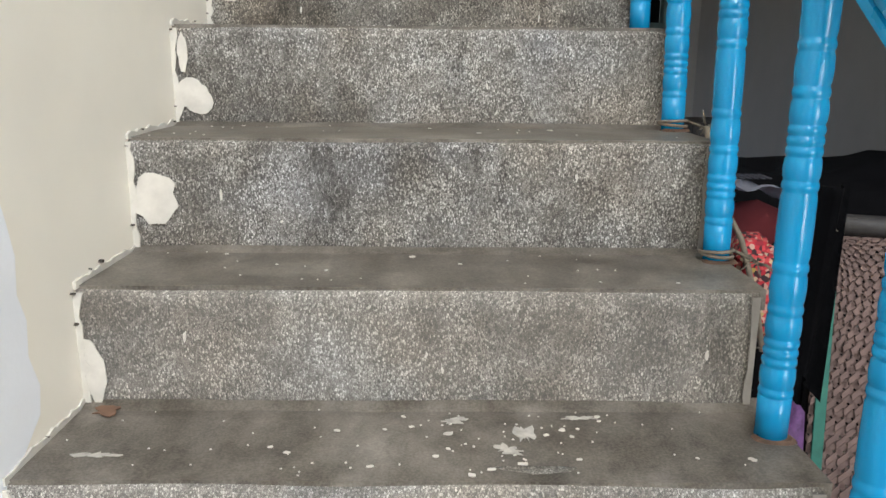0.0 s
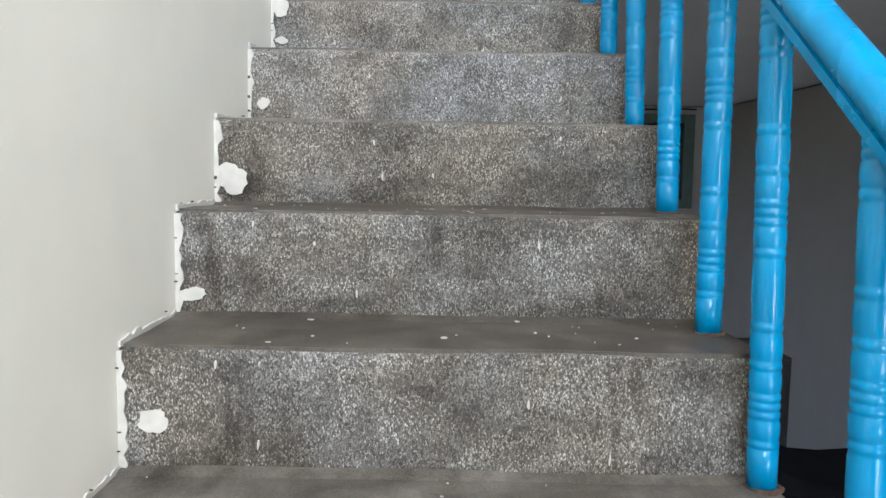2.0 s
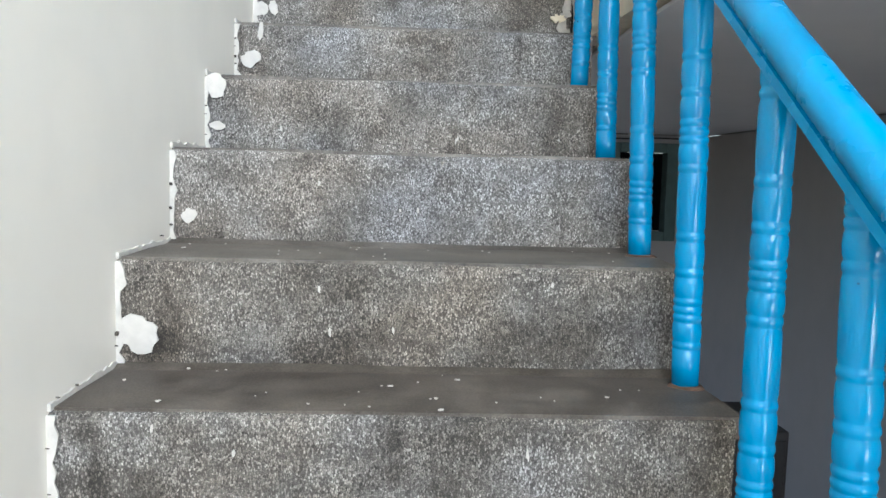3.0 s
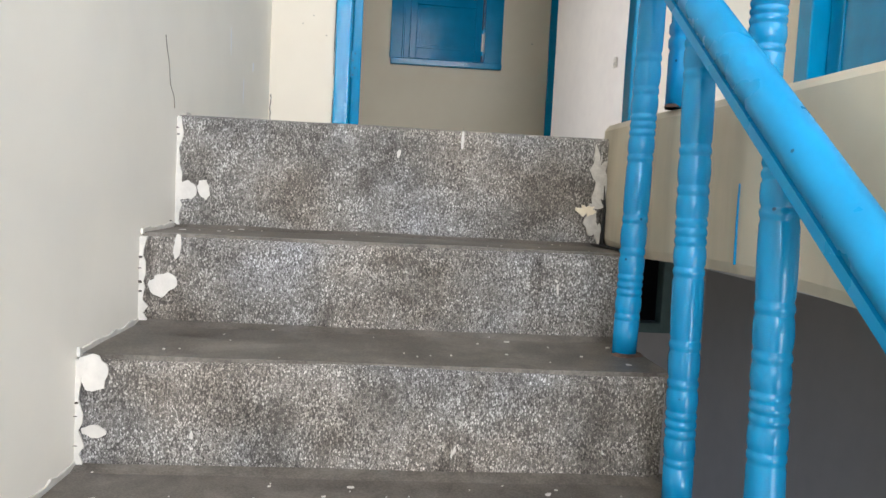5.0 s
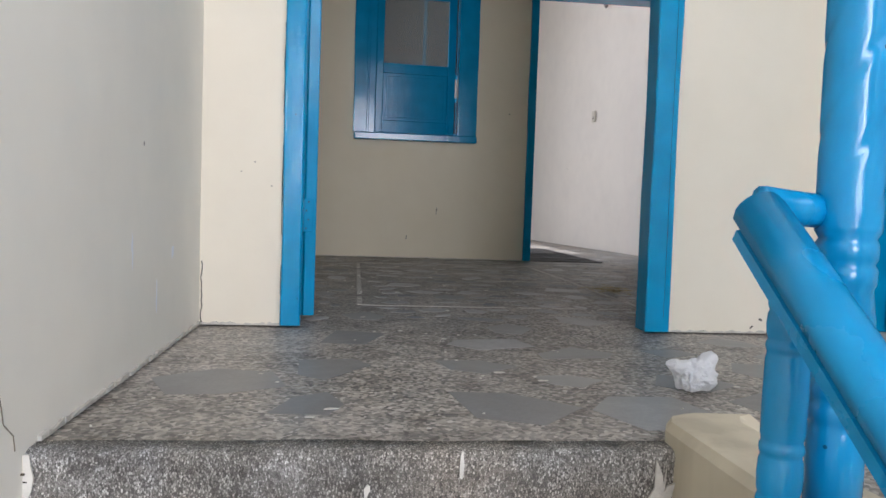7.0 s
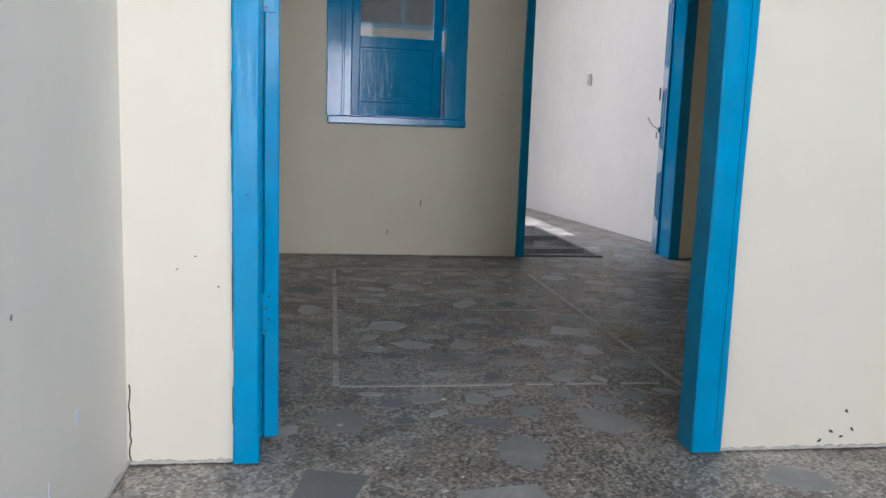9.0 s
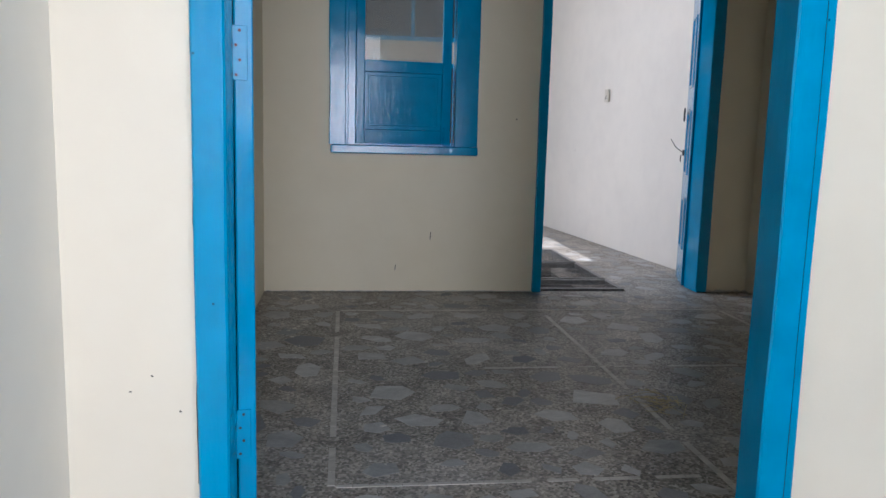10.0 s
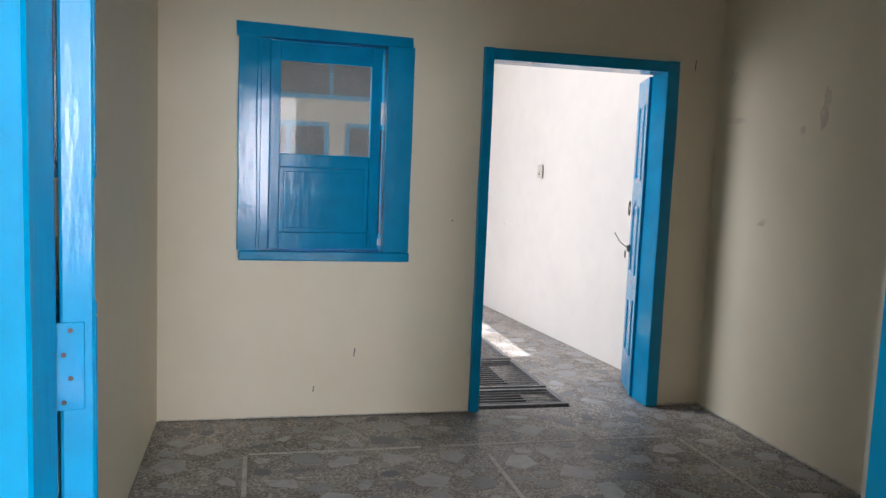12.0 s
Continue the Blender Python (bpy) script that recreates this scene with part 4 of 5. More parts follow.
for y, z, w, h in ((7.86, 4.62, 0.15, 0.05), (7.145, 4.63, 0.05, 0.20), (7.54, 4.08, 0.08, 0.03), (7.29, 4.55, 0.03, 0.05), (7.89, 4.86, 0.08, 0.10)):
    bm = bmesh.new()
    prism(bm, [(XR - 0.0004, y + u, z + v) for u, v in blot(crng, w, h, 18, 0.6)], (-1, 0, 0), 0.0006)
    bmesh.ops.recalc_face_normals(bm, faces=bm.faces[:])
    part("smudge", bm, smudge_mat, side_wall, "faint grey smudge")
for y, z, w, h in ((3.30, 3.56, 0.04, 0.07), (3.36, 3.55, 0.02, 0.09), (2.62, 2.92, 0.03, 0.06), (2.70, 2.90, 0.02, 0.05), (4.10, 3.22, 0.012, 0.05), (4.45, 3.20, 0.015, 0.04), (4.30, 3.10, 0.012, 0.05)):
    bm = bmesh.new()
    prism(bm, [(left_x(y + u) + 0.0004, y + u, z + v) for u, v in blot(crng, w, h, 14, 0.9)], (1, 0, 0), 0.0006)
    bmesh.ops.recalc_face_normals(bm, faces=bm.faces[:])
    part("scuff", bm, whitewash, stair_wall, "faint white scuff")
# whitewashed repair low on the stair wall
edge = [(0.905, 0.80), (0.93, 0.90), (0.955, 0.96), (1.012, 1.00), (1.020, 1.04), (1.000, 1.09), (1.006, 1.14), (0.990, 1.18), (0.997, 1.23), (0.985, 1.28), (0.970, 1.33), (0.93, 1.37), (0.84, 1.40), (0.62, 1.38)]
bm = bmesh.new()
prism(bm, [(left_x(y) + 0.0004, y, z) for y, z in [(0.40, 1.30), (0.40, 0.80)] + edge], (1, 0, 0), 0.0012)
bmesh.ops.recalc_face_normals(bm, faces=bm.faces[:])
part("whitewash_patch", bm, whitewash, stair_wall, "bluish white repair patch")
bm = bmesh.new()
prism(bm, [(0.4915, 2.9455, 2.728), (0.4915, 2.947, 2.727), (0.4915, 2.949, 2.79), (0.4915, 2.948, 2.853), (0.4915, 2.946, 2.85), (0.4915, 2.946, 2.80)], (1, 0, 0), 0.004)
bmesh.ops.recalc_face_normals(bm, faces=bm.faces[:])
part("paint_streak", bm, blue_iron, fascia, "streak of spilt blue paint")
# dirty plaster line along the foot of the walls
bm = bmesh.new()


def foot_line(bm, a, b, nrm, h0, h1, n):
    h0, h1 = h0 * 0.5, h1 * 0.6
    a, b, nn = Vector(a), Vector(b), Vector(nrm)
    top = []
    for i in range(n + 1):
        q = a.lerp(b, i / n)
        top.append(q + Vector((0, 0, h0 + (h1 - h0) * crng.random())))
    for i in range(n):
        p0, p1 = a.lerp(b, i / n), a.lerp(b, (i + 1) / n)
        t0 = 0.004 + 0.004 * crng.random()
        prism(bm, [p0, p1, top[i + 1], top[i]], nn, t0)


foot_line(bm, (-0.515, WALL_Y - 0.0005, F + 0.001), (-0.28, WALL_Y - 0.0005, F + 0.001), (0, -1, 0), 0.004, 0.018, 24)
foot_line(bm, (0.937, WALL_Y - 0.0005, F + 0.001), (1.45, WALL_Y - 0.0005, F + 0.001), (0, -1, 0), 0.004, 0.016, 40)
foot_line(bm, (-0.47, ROOM_Y - 0.0005, F + 0.001), (1.15, ROOM_Y - 0.0005, F + 0.001), (0, -1, 0), 0.002, 0.011, 90)
foot_line(bm, (2.30, ROOM_Y - 0.0005, F + 0.001), (2.565, ROOM_Y - 0.0005, F + 0.001), (0, -1, 0), 0.004, 0.030, 18)
foot_line(bm, (XR - 0.0005, 5.0, F + 0.001), (XR - 0.0005, 8.02, F + 0.001), (-1, 0, 0), 0.004, 0.018, 110)
foot_line(bm, (left_x(3.62) + 0.0005, 3.62, F + 0.001), (left_x(4.78) + 0.0005, 4.78, F + 0.001), (1, 0, 0), 0.008, 0.018, 46)
bmesh.ops.recalc_face_normals(bm, faces=bm.faces[:])
structure(put("baseboard", bm, plaster), "crumbly plaster line at the foot of the walls", "skirting")

# ---- paint daubs, mortar and spatter on the stairs ----
prng = random.Random(21)


def daub(k, x, z, w, h, mat=None, rough=0.28, thick=0.003):
    """An uneven daub on riser k, centred at x and z."""
    y = STEPS[k][0] - 0.0015
    bm = bmesh.new()
    prism(bm, [(x + u, y, z + v) for u, v in blot(prng, w, h, 20, rough)], (0, -1, 0), thick)
    bmesh.ops.recalc_face_normals(bm, faces=bm.faces[:])
    part("paint_daub", bm, mat or white_splash, stairs, "dried white paint daub")


for k, du, dz, w, h in ((0, 0.022, 0.170, 0.042, 0.048), (0, 0.062, 0.165, 0.030, 0.040), (1, 0.045, 0.098, 0.052, 0.045), (1, 0.072, 0.022, 0.014, 0.050),
                        (2, 0.025, 0.025, 0.055, 0.050), (2, 0.030, 0.120, 0.034, 0.022), (3, 0.040, 0.140, 0.036, 0.026), (4, 0.036, 0.130, 0.070, 0.070),
                        (5, 0.030, 0.158, 0.050, 0.028), (6, 0.055, 0.118, 0.055, 0.034), (7, 0.040, 0.140, 0.072, 0.074), (7, 0.022, 0.055, 0.022, 0.07),
                        (8, 0.045, 0.105, 0.085, 0.085), (9, 0.018, 0.130, 0.040, 0.110), (10, 0.03, 0.10, 0.06, 0.07)):
    y = STEPS[k][0]
    daub(k, left_x(y) + du, STEPS[k][1] - dz, w, h)
# mortar down the left end of each riser and along each tread, on the wall; bare cement at the right end
specks = bmesh.new()
for k in range(len(STEPS) - 1):
    y, z = STEPS[k]
    zb = STEPS[k + 1][1]
    xl = left_x(y)
    n = 14
    edge = [0.004 + 0.022 * abs(noise.noise(Vector((k * 3.3, i * 0.6, 0)))) + 0.005 * prng.random() for i in range(n + 1)]
    pts = [(xl - 0.005, y - 0.0015, z - 0.004), *[(xl + edge[i], y - 0.0015, z - 0.004 - (z - zb - 0.004) * i / n) for i in range(n + 1)], (xl - 0.005, y - 0.0015, zb)]
    bm = bmesh.new()
    prism(bm, pts, (0, -1, 0), 0.0035)
    bmesh.ops.recalc_face_normals(bm, faces=bm.faces[:])
    part("mortar_strip", bm, white_splash, stairs, "rough white mortar on the riser end")
    y2 = STEPS[k + 1][0]
    m = 20
    xw = left_x(0.5 * (y + y2)) - 0.0015
    pts = [(xw, y2, zb), *[(xw, y2 + (y - y2) * i / m, zb + 0.008 + 0.012 * abs(noise.noise(Vector((k * 1.7, i * 0.8, 4)))) + 0.004 * prng.random()) for i in range(m + 1)], (xw, y, zb)]
    bm = bmesh.new()
    prism(bm, pts, (1, 0, 0), 0.005)
    bmesh.ops.recalc_face_normals(bm, faces=bm.faces[:])
    part("mortar_fillet", bm, white_splash, stairs, "rough white mortar along the wall")
    for i in range(4):
        t = prng.random()
        if prng.random() < 0.5:
            q = (left_x(y) + 0.0005, y - 0.006 - 0.008 * prng.random(), zb + (z - zb) * t)
        else:
            yy = y2 + (y - y2) * t
            q = (left_x(yy) + 0.0008, yy, zb + 0.010 + 0.012 * prng.random())
        big = prng.random() ** 4
        prism(specks, [(q[0], q[1] + u, q[2] + v) for u, v in blot(prng, 0.002 + 0.008 * big, 0.002 + 0.005 * big, 6, 0.9)], (1, 0, 0), 0.0055)
    if k > 5:
        xr = right_x(y)
        pts = [(xr - 0.001, y - 0.001, z - 0.006), (xr - 0.001, y - 0.001, zb), *[(xr - 0.008 - 0.022 * abs(noise.noise(Vector((k * 2.1, i * 0.45, 9)))), y - 0.001, zb + (z - 0.006 - zb) * i / 8) for i in range(9)]]
        bm = bmesh.new()
        prism(bm, pts, (0, -1, 0), 0.0025)
        bmesh.ops.recalc_face_normals(bm, faces=bm.faces[:])
        part("end_render", bm, end_cement, stairs, "smooth grey cement at the riser end")
bmesh.ops.recalc_face_normals(specks, faces=specks.faces[:])
sp = part("dirt_specks", specks, mould, stairs, "dark specks where the plaster broke away")
sp["kind"] = "stuff"
# spatter on the treads and risers
bm = bmesh.new()
for k in range(1, 13):
    y, z = STEPS[k]
    yb = STEPS[k - 1][0]
    for i in range({10: 90, 9: 26, 8: 22, 3: 34, 5: 26, 1: 16}.get(k, 20)):
        x = prng.uniform(left_x(y) + 0.03, right_x(y) - 0.03)
        yy = y + 0.02 + (yb - y - 0.04) * prng.random()
        if k == 10 and prng.random() < 0.45:
            x, yy = prng.gauss(0.08, 0.10), y + 0.03 + 0.18 * prng.random()
        sz = 0.0022 + 0.009 * prng.random() ** 5
        prism(bm, [(x + u, yy + v, z + 0.0045) for u, v in blot(prng, sz * 1.15, sz, 9, 0.5)], (0, 0, 1), 0.0016)
    for i in range(4):
        x = prng.uniform(left_x(y) + 0.1, right_x(y) - 0.05)
        zz = prng.uniform(STEPS[k + 1][1] + 0.03, z - 0.02)
        prism(bm, [(x + u, y + 0.003, zz + v) for u, v in blot(prng, 0.004, 0.006 + 0.012 * prng.random(), 7, 0.6)], (0, -1, 0), 0.006)
for x, dz, w, h in ((0.115, 0.022, 0.008, 0.034), (-0.03, 0.062, 0.010, 0.018), (-0.16, 0.19, 0.006, 0.018)):
    prism(bm, [(x + u, 3.574, F - dz + v) for u, v in blot(prng, w, h, 9, 0.5)], (0, -1, 0), 0.004)
bmesh.ops.recalc_face_normals(bm, faces=bm.faces[:])
sp = part("paint_spatter", bm, white_splash, stairs, "flecks of white paint")
sp["kind"] = "stuff"
for x, yy, w, h in ((0.03, 1.09, 0.06, 0.02), (0.13, 1.05, 0.03, 0.07), (0.10, 1.00, 0.05, 0.03), (0.22, 1.10, 0.05, 0.018), (-0.47, 0.98, 0.07, 0.02)):
    bm = bmesh.new()
    prism(bm, [(x + u, yy + v, 0.9555) for u, v in blot(prng, w * 0.7, h * 0.8, 22, 0.9)], (0, 0, 1), 0.0012)
    bmesh.ops.recalc_face_normals(bm, faces=bm.faces[:])
    part("paint_splash", bm, faint_splash, stairs, "larger splash of white paint")
bm = bmesh.new()
prism(bm, [(-0.505 + u, 1.120 + v, 0.9555) for u, v in blot(prng, 0.045, 0.035, 16, 0.6)], (0, 0, 1), 0.0012)
bmesh.ops.recalc_face_normals(bm, faces=bm.faces[:])
part("rust_stain", bm, rust_stain, stairs, "brown rust stain in the corner")
# broken plaster where the top riser meets the slab edge
for i, (x, z, w, h, mt) in enumerate(((0.438, 2.885, 0.030, 0.13, plaster), (0.430, 2.80, 0.036, 0.09, plaster), (0.436, 2.745, 0.022, 0.06, plaster), (0.412, 2.790, 0.030, 0.028, wall_cream))):
    bm = bmesh.new()
    dep = 0.004 + 0.0018 * i
    prism(bm, [(x + u, 3.5725, z + v) for u, v in blot(prng, w, h, 22, 0.9)], (0, -1, 0), dep)
    bmesh.ops.recalc_face_normals(bm, faces=bm.faces[:])
    part("broken_plaster", bm, mt, stairs, "flaking broken plaster")

# no opening is cut by the slab edge; black slivers paint its shade
bm = bmesh.new()
prism(bm, [(0.425, 3.572, 2.712), (0.452, 3.572, 2.712), (0.466, 3.34, 2.712), (0.450, 3.345, 2.712), (0.444, 3.44, 2.712), (0.434, 3.50, 2.712)], (0, 0, 1), 0.002)
prism(bm, [(0.446, 3.569, 2.712), (0.456, 3.569, 2.712), (0.457, 3.569, 2.80), (0.450, 3.569, 2.85), (0.452, 3.569, 2.79)], (0, -1, 0), 0.006)
bmesh.ops.recalc_face_normals(bm, faces=bm.faces[:])
part("gap", bm, crack_shade, stairs, "ragged black slivers standing in for the shaded gap by the slab edge")

# ---- clutter in the lower hall ----
def cloth_lump(name, label, category, mat, c, size, seed, flat=0.0, sub=4, amp=0.35):
    bm = bmesh.new()
    bmesh.ops.create_icosphere(bm, subdivisions=sub, radius=1.0)
    off = Vector((seed, seed * 0.7, 0))
    for v in bm.verts:
        n = v.co.normalized()
        f = 1.0 + amp * noise.noise(n * 1.7 + off) + 0.5 * amp * noise.noise(n * 4.5 + off) + 0.12 * noise.noise(Vector((n.x * 12, n.y * 12, n.z * 3)) + off)
        q = n * f
        box_pull = Vector([math.copysign(abs(t) ** (1 - flat), t) for t in q])
        v.co = Vector((c[0] + box_pull.x * size[0], c[1] + box_pull.y * size[1], max(c[2] - size[2], c[2] + box_pull.z * size[2])))
    return tagged(put(name, bm, mat, smooth=True), label, category)


cloth_lump("covered_trunk", "large trunk wrapped in black cloth on the hall floor", "trunk", black_cloth, (1.42, 3.25, 0.56), (0.62, 0.36, 0.56), 2.0, 0.5)
cloth_lump("maroon_cloth_sack", "maroon cloth bundle heaped beside the black trunk", "bundle", cloth_maroon, (1.06, 2.56, 0.49), (0.26, 0.26, 0.49), 5.0, 0.35)
cloth_lump("black_cloth_sack", "black cloth bundle stacked beside the stairs", "bundle", black_cloth, (0.84, 1.98, 0.50), (0.15, 0.22, 0.55), 9.0, 0.4)
cloth_lump("flowered_cloth_sack", "red flowered cotton bundle on the black bundle", "bundle", cloth_red, (0.665, 1.60, 1.02), (0.060, 0.075, 0.105), 13.0, 0.3)
cloth_lump("purple_cloth_sack", "small purple and gold cloth bundle beside the stairs", "bundle", cloth_purple, (0.668, 1.36, 0.40), (0.060, 0.07, 0.40), 17.0, 0.3)
bm = bmesh.new()
g = []
for i in range(15):
    row = []
    for j in range(11):
        u, v = i / 14, j / 10
        row.append(bm.verts.new((0.88 + 0.32 * u + 0.05 * v, 2.48 + 0.24 * v, 1.045 + 0.035 * math.sin(u * 5) * v + 0.03 * noise.noise(Vector((u * 4, v * 4, 0))) + 0.05 * (1 - v))))
    g.append(row)
for a, b in zip(g, g[1:]):
    for j in range(10):
        bm.faces.new((a[j], b[j], b[j + 1], a[j + 1]))
bmesh.ops.solidify(bm, geom=bm.faces[:], thickness=0.003)
paper = tagged(put("newspaper", bm, paper_mat), "folded newspaper sheet on the maroon bundle", "newspaper")
for i in range(7):
    x = 0.95 + 0.022 * i
    part("print_column", boxes((x, x + 0.012, 2.54, 2.64, 1.112, 1.115)), ink_mat, paper, "illegible printed column")
cup = thing("dark_cupboard", "dark wooden cupboard standing by the hall wall", "cupboard")
part("body", boxes((1.50, 1.78, 4.65, 5.15, 0.0, 1.13), bevel=0.006), pole_dark, cup)
part("door", boxes((1.52, 1.76, 4.632, 4.649, 0.06, 1.09), bevel=0.004), pole_dark, cup)

bed = thing("string_bed", "woven string bed stood on its edge against the clutter", "bed")
bed.matrix_basis = pose(0.845, 1.60, 0.02, -9, 0, -12)
BW, BH = 1.15, 1.12
for a, b in (((-0.05, 0, BH), (BW + 0.05, 0, BH - 0.03)), ((-0.05, 0, 0.05), (BW + 0.05, 0, 0.05)), ((0.03, 0.045, 0.0), (0.03, 0.045, BH + 0.06)), ((BW, 0.03, 0.0), (BW, 0.03, BH + 0.04))):
    bm = bmesh.new()
    a, b = Vector(a), Vector(b)
    tube(bm, [a.lerp(b, t / 6) for t in range(7)], [0.024 + 0.002 * math.sin(t * 2.0) for t in range(7)], 10)
    part("pole", bm, pole_dark, bed, smooth=True)


def webbing(direction, mat, name, offset, every, phase):
    bm = bmesh.new()
    s = -BH
    i = 0
    while s < BW + BH:
        i += 1
        pts = []
        for w in (s, s + 0.017):
            if direction > 0:
                x0, z0, x1, z1 = w, 0.06, w + BH - 0.09, BH - 0.03
            else:
                x0, z0, x1, z1 = w, BH - 0.03, w + BH - 0.09, 0.06
            k = (z1 - z0) / (x1 - x0)
            if x0 < 0.01:
                z0, x0 = z0 + k * (0.01 - x0), 0.01
            if x1 > BW - 0.01:
                z1, x1 = z0 + k * (BW - 0.01 - x0), BW - 0.01
            pts.append((x0, z0, x1, z1))
        if pts[0][2] - pts[0][0] > 0.03 and pts[1][2] - pts[1][0] > 0.03 and (i + phase) % every == 0:
            n = 26
            for q in range(n):
                f0, f1 = q / n, (q + 1) / n
                yy = offset + (0.004 if (q + i) % 2 else -0.004)
                quad = []
                for (px0, pz0, px1, pz1), f in ((pts[0], f0), (pts[0], f1), (pts[1], f1), (pts[1], f0)):
                    quad.append((px0 + (px1 - px0) * f, yy, pz0 + (pz1 - pz0) * f))
                prism(bm, quad, (0, -1, 0), 0.003)
        s += 0.023
    bmesh.ops.recalc_face_normals(bm, faces=bm.faces[:])
    w = part(name, bm, mat, bed)
    w["kind"] = "stuff"


webbing(1, weave_brown, "webbing", -0.004, 1, 0)
webbing(-1, weave_brown, "webbing", 0.004, 1, 0)
bm = boxes((0.02, 0.045, -0.016, -0.008, 0.07, BH - 0.04), bevel=0.001)
part("edge_band", bm, weave_green, bed, "green edge band")
bm = bmesh.new()
rows = []
for i in range(17):
    row = []
    for j in range(9):
        u, v = j / 8, i / 16
        row.append(bm.verts.new((0.728 + 0.10 * u - 0.02 * v, 1.49 + 0.03 * math.sin(u * 9 + v) + 0.05 * u, 1.25 - 0.34 * v - 0.12 * u * v)))
    rows.append(row)
for a, b in zip(rows, rows[1:]):
    for j in range(8):
        bm.faces.new((a[j], a[j + 1], b[j + 1], b[j]))
bmesh.ops.solidify(bm, geom=bm.faces[:], thickness=0.006)
tagged(put("black_shawl", bm, black_cloth, smooth=True), "black shawl hanging from the string bed pole", "shawl")


def rope(name, label, pts, r, fray):
    bm = bmesh.new()
    tube(bm, pts, r, 7)
    e = Vector(pts[-1])
    for i in range(fray):
        q = e + Vector((prng.uniform(-1, 1), prng.uniform(-1, 0.4), prng.uniform(-1, 0.6))).normalized() * prng.uniform(0.015, 0.045)
        tube(bm, [e, e.lerp(q, 0.5) + Vector((0, 0, 0.004)), q], 0.0013, 4)
    return tagged(put(name, bm, rope_mat, smooth=True), label, "rope")


for k in (8, 9):
    x, y, z = *FEET[k], STEPS[k][1] + 0.012
    loop = [(x + 0.0275 * math.cos(a), y + 0.0275 * math.sin(a), z + 0.0022 * a / 3 + 0.004 * math.sin(a * 0.7)) for a in [0.5 * i for i in range(27)]]
    rope("jute_rope", "frayed jute rope tied round the baluster foot", loop + [(x + 0.045, y - 0.025, z + 0.004), (x + 0.06, y - 0.03, z - 0.004)], 0.0032, 14)
rope("jute_rope", "knotted jute rope on the string bed corner", [(0.750, 1.53, 1.15), (0.765, 1.55, 1.17), (0.785, 1.56, 1.165), (0.775, 1.57, 1.185), (0.76, 1.55, 1.19), (0.778, 1.54, 1.17)], [0.003, 0.005, 0.006, 0.006, 0.005, 0.003], 5)
rope("jute_rope", "jute rope slung from the baluster to the bundle", [(0.53, 1.56, 1.36), (0.57, 1.57, 1.22), (0.61, 1.53, 1.14), (0.64, 1.50, 1.02), (0.655, 1.48, 0.92)], 0.006, 8)

straw_mat = plain("dry_straw", (0.62, 0.52, 0.29), 0.7, 0.3, 60.0, 0.3)
bm = bmesh.new()
wrng = random.Random(5)
for i in range(38):
    a = wrng.uniform(0, 6.3)
    c = Vector((1.13 + wrng.gauss(0, 0.05), 5.96 + wrng.gauss(0, 0.06), F + 0.004 + 0.016 * wrng.random()))
    e = Vector((math.cos(a), math.sin(a), wrng.uniform(-0.1, 0.25))) * wrng.uniform(0.02, 0.07)
    p, q = c - e, c + e
    p.z, q.z = max(p.z, F + 0.003), max(q.z, F + 0.003)
    tube(bm, [p, c + Vector((0, 0, 0.004)), q], 0.0011, 4)
tagged(put("straw_tuft", bm, straw_mat), "small tuft of dry straw on the terrazzo floor", "straw")

# ---- floor pieces ----
floor = bpy.data.objects["floor_upper"]
well_floor = bpy.data.objects["floor_light_well"]
for name, x0, x1, y0, y1 in (("v", -0.045, -0.025, 5.36, 7.50), ("v", 1.078, 1.098, 4.98, 7.50), ("h", -0.02, 1.07, 5.345, 5.363), ("h", 0.58, 2.50, 6.425, 6.443), ("h", -0.02, 2.14, 7.515, 7.535), ("v", 2.13, 2.148, 5.0, 7.50)):
    bm = bmesh.new()
    n = 24
    for i in range(n):
        a, b = i / n, (i + 1) / n - 0.002
        if prng.random() < 0.86:
            if name == "v":
                box(bm, x0, x1, y0 + (y1 - y0) * a, y0 + (y1 - y0) * b, F - 0.008, F - 0.0028)
            else:
                box(bm, x0 + (x1 - x0) * a, x0 + (x1 - x0) * b, y0, y1, F - 0.008, F - 0.0028)
    part("divider_strip", bm, strip_mat, floor, "worn pale divider strip")
frng = random.Random(31)
bm = bmesh.new()
for i in range(215):
    if i < 45:
        x, y = frng.uniform(-0.50, 1.3), 3.66 + 1.1 * frng.random() ** 1.4
    elif i < 145:
        x, y = -0.46 + 0.55 * frng.random() ** 1.5, frng.uniform(6.4, 8.0)
    else:
        x, y = frng.uniform(-0.4, 2.5), frng.uniform(5.0, 8.0)
    if x < left_x(y) + 0.01:
        continue
    sz = 0.004 + 0.016 * frng.random() ** 4
    prism(bm, [(x + u, y + v, F - 0.002) for u, v in blot(frng, sz * 1.3, sz, 7, 0.7)], (0, 0, 1), 0.002)
bmesh.ops.recalc_face_normals(bm, faces=bm.faces[:])
fleck = part("paint_flecks", bm, white_splash, floor, "small flecks of white paint")
fleck["kind"] = "stuff"
srng = random.Random(8)
SHAPES, SHAPES_DUSTY, SHAPES_PALE = [], [], []
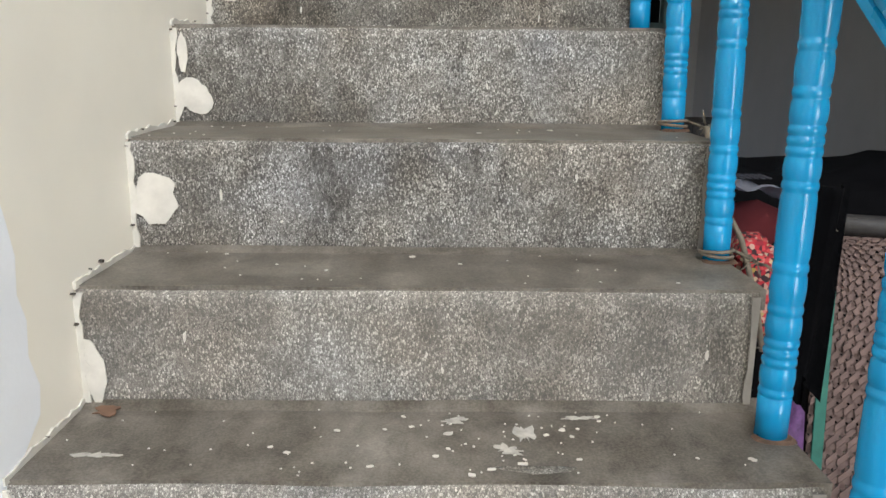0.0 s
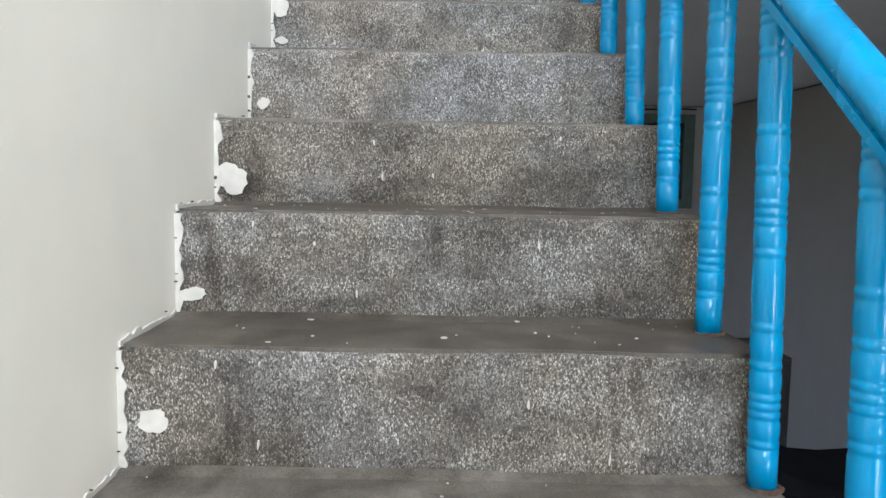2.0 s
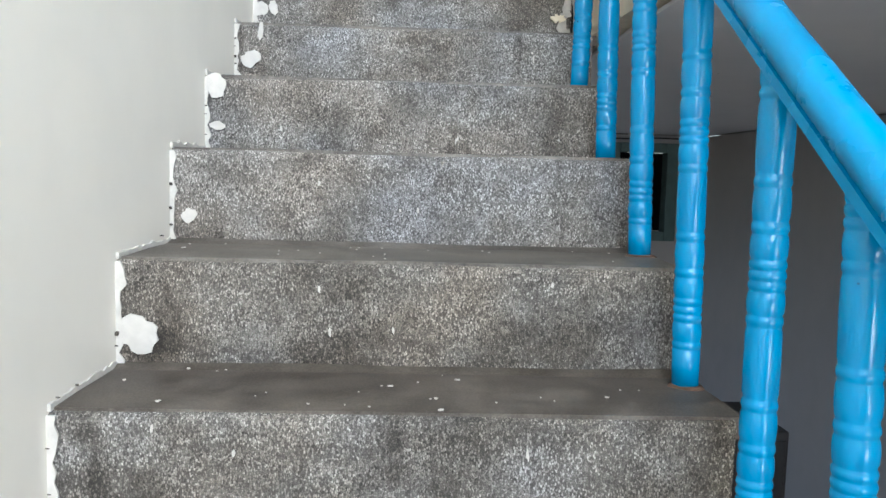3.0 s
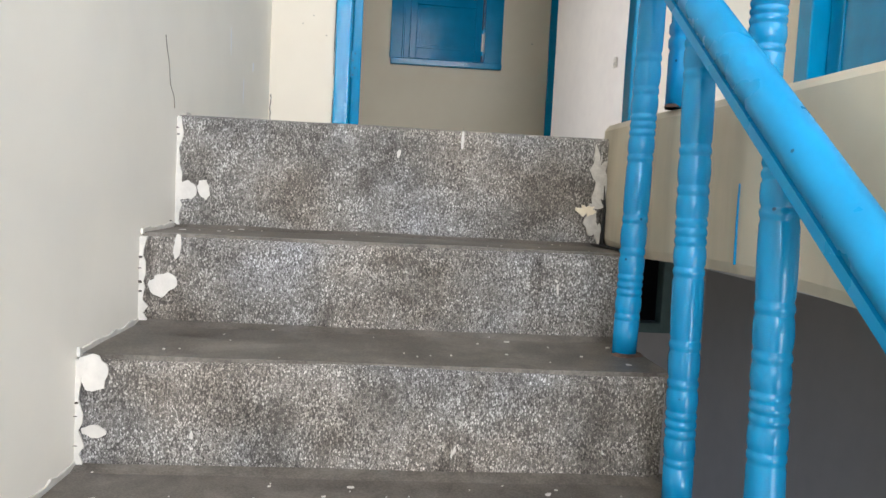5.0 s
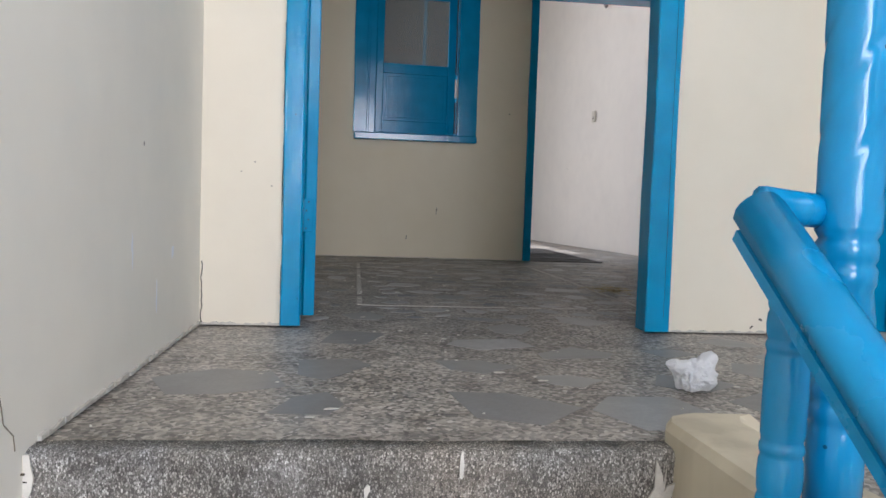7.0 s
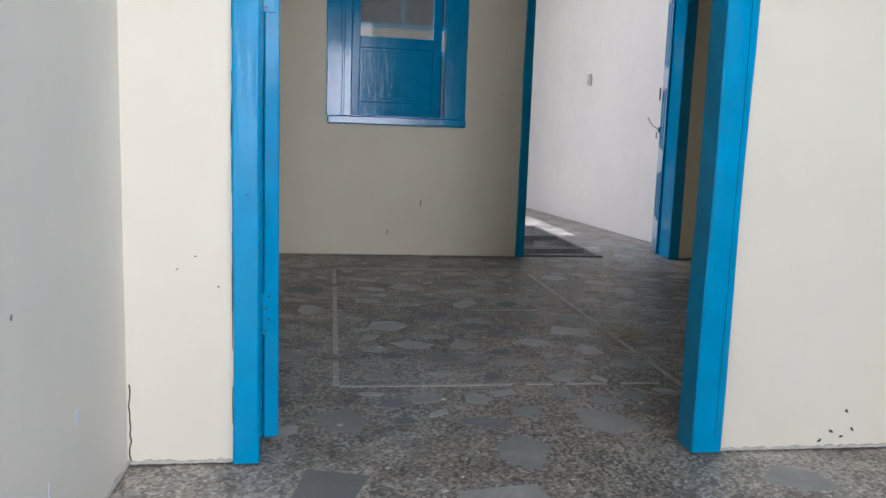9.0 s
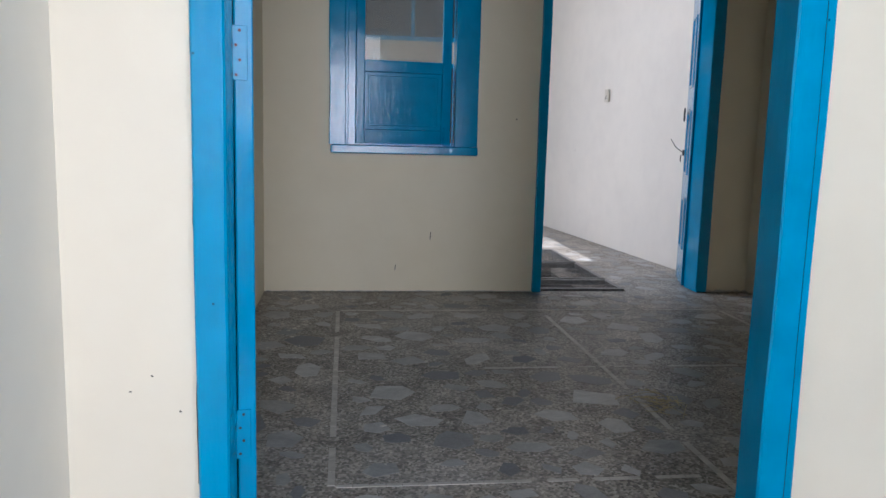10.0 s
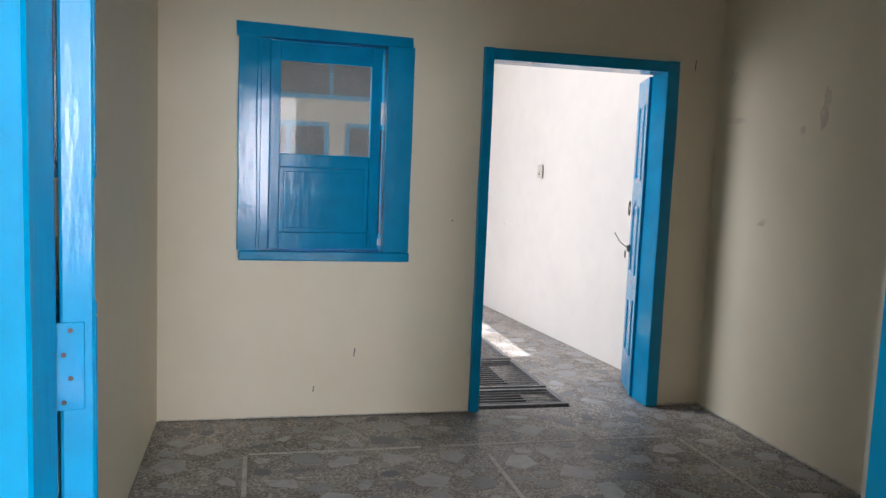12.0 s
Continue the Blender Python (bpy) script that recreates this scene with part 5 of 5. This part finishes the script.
for i in range(22):
    n = srng.choice((4, 5, 5, 5, 6))
    asp = srng.uniform(0.55, 1.0)
    ph = srng.random() * 6.3
    pts = [(math.cos(ph + 2 * math.pi * (j + srng.uniform(-0.28, 0.28)) / n) * srng.uniform(0.8, 1.1), asp * math.sin(ph + 2 * math.pi * (j + srng.uniform(-0.28, 0.28)) / n) * srng.uniform(0.8, 1.1)) for j in range(n)]
    c = (sum(q[0] for q in pts) / n, sum(q[1] for q in pts) / n)
    pts = sorted([(q[0] - c[0], q[1] - c[1]) for q in pts], key=lambda q: math.atan2(q[1], q[0]))
    big = max(math.hypot(*q) for q in pts)
    pts = [(q[0] / big, q[1] / big) for q in pts]
    bm = bmesh.new()
    fs = prism(bm, [(q[0] * 0.1, q[1] * 0.1, -0.004) for q in pts], (0, 0, 1), 0.0043)
    bmesh.ops.recalc_face_normals(bm, faces=bm.faces[:])
    me = bpy.data.meshes.new("marble_piece")
    bm.to_mesh(me)
    bm.free()
    me.materials.append(marble_mat)
    SHAPES.append(me)
    me = me.copy()
    me.materials[0] = marble_dusty
    SHAPES_DUSTY.append(me)
    me = me.copy()
    me.materials[0] = marble_pale
    SHAPES_PALE.append(me)
taken = []


def lay_stone(x, y, r, shapes, par):
    taken.append((x, y, r))
    ob = new("marble_piece", srng.choice(shapes))
    ob.matrix_basis = pose(x, y, F - 0.0036, 0, 0, srng.uniform(0, 360)) @ Matrix.Diagonal((r * 11.5, r * 11.5, 1, 1))
    ob.parent = par


# the larger pale stones of the room, then those of the landing
for x, y, r in ((0.12, 7.17, 0.078), (0.15, 6.92, 0.074), (0.57, 6.57, 0.086), (0.91, 7.39, 0.08), (0.75, 7.12, 0.078), (1.43, 7.12, 0.092), (1.22, 6.65, 0.08), (0.57, 6.22, 0.062),
                (0.18, 6.14, 0.092), (0.93, 6.04, 0.099), (2.0, 7.35, 0.088), (1.79, 7.24, 0.074), (1.49, 6.90, 0.10), (0.40, 7.38, 0.077), (0.60, 6.88, 0.085), (0.65, 7.39, 0.08),
                (1.21, 7.28, 0.085), (2.05, 7.07, 0.067), (-0.21, 7.61, 0.096), (-0.35, 7.42, 0.085), (0.37, 7.69, 0.05), (1.40, 7.70, 0.09), (1.40, 7.91, 0.06), (1.40, 7.37, 0.07),
                (0.69, 7.83, 0.09), (2.27, 7.42, 0.06), (0.35, 5.96, 0.055), (1.63, 6.21, 0.078)):
    lay_stone(x, y, r, SHAPES_PALE, floor)
for x, y, r in ((0.25, 3.86, 0.14), (-0.33, 4.05, 0.13), (0.53, 4.41, 0.11), (-0.13, 3.87, 0.09), (0.72, 5.02, 0.11), (0.43, 4.82, 0.10), (-0.02, 5.05, 0.10)):
    lay_stone(x, y, r, SHAPES_DUSTY, floor)
for x0, x1, y0, y1, par, tries, small, large in ((-0.46, 1.36, 3.74, 4.70, floor, 110, 0.07, 0.155), (-0.42, 2.54, 4.98, 7.98, floor, 2600, 0.035, 0.10), (1.84, 2.42, 8.14, 9.9, well_floor, 300, 0.05, 0.11), (1.30, 2.1, 10.0, 12.3, well_floor, 200, 0.05, 0.11)):
    for i in range(tries):
        x, y = srng.uniform(x0, x1), srng.uniform(y0, y1)
        r = small + (large - small) * srng.random() * (1 - 0.6 * i / tries)
        if par is floor and (x < left_x(y) + r or min(abs(x - q) for q in (-0.035, 1.088, 2.139)) < r * 0.95 + 0.01 and y > 4.9 or min(abs(y - q) for q in (5.354, 6.434, 7.525)) < r * 0.95 + 0.01 and x > -0.05):
            continue
        if x - r < x0 - 0.03 or x + r > x1 + 0.03 or any((x - a) ** 2 + (y - b) ** 2 < ((r + q) * 0.97 + 0.012) ** 2 for a, b, q in taken):
            continue
        lay_stone(x, y, r, SHAPES_DUSTY if y < 4.75 else SHAPES, par)
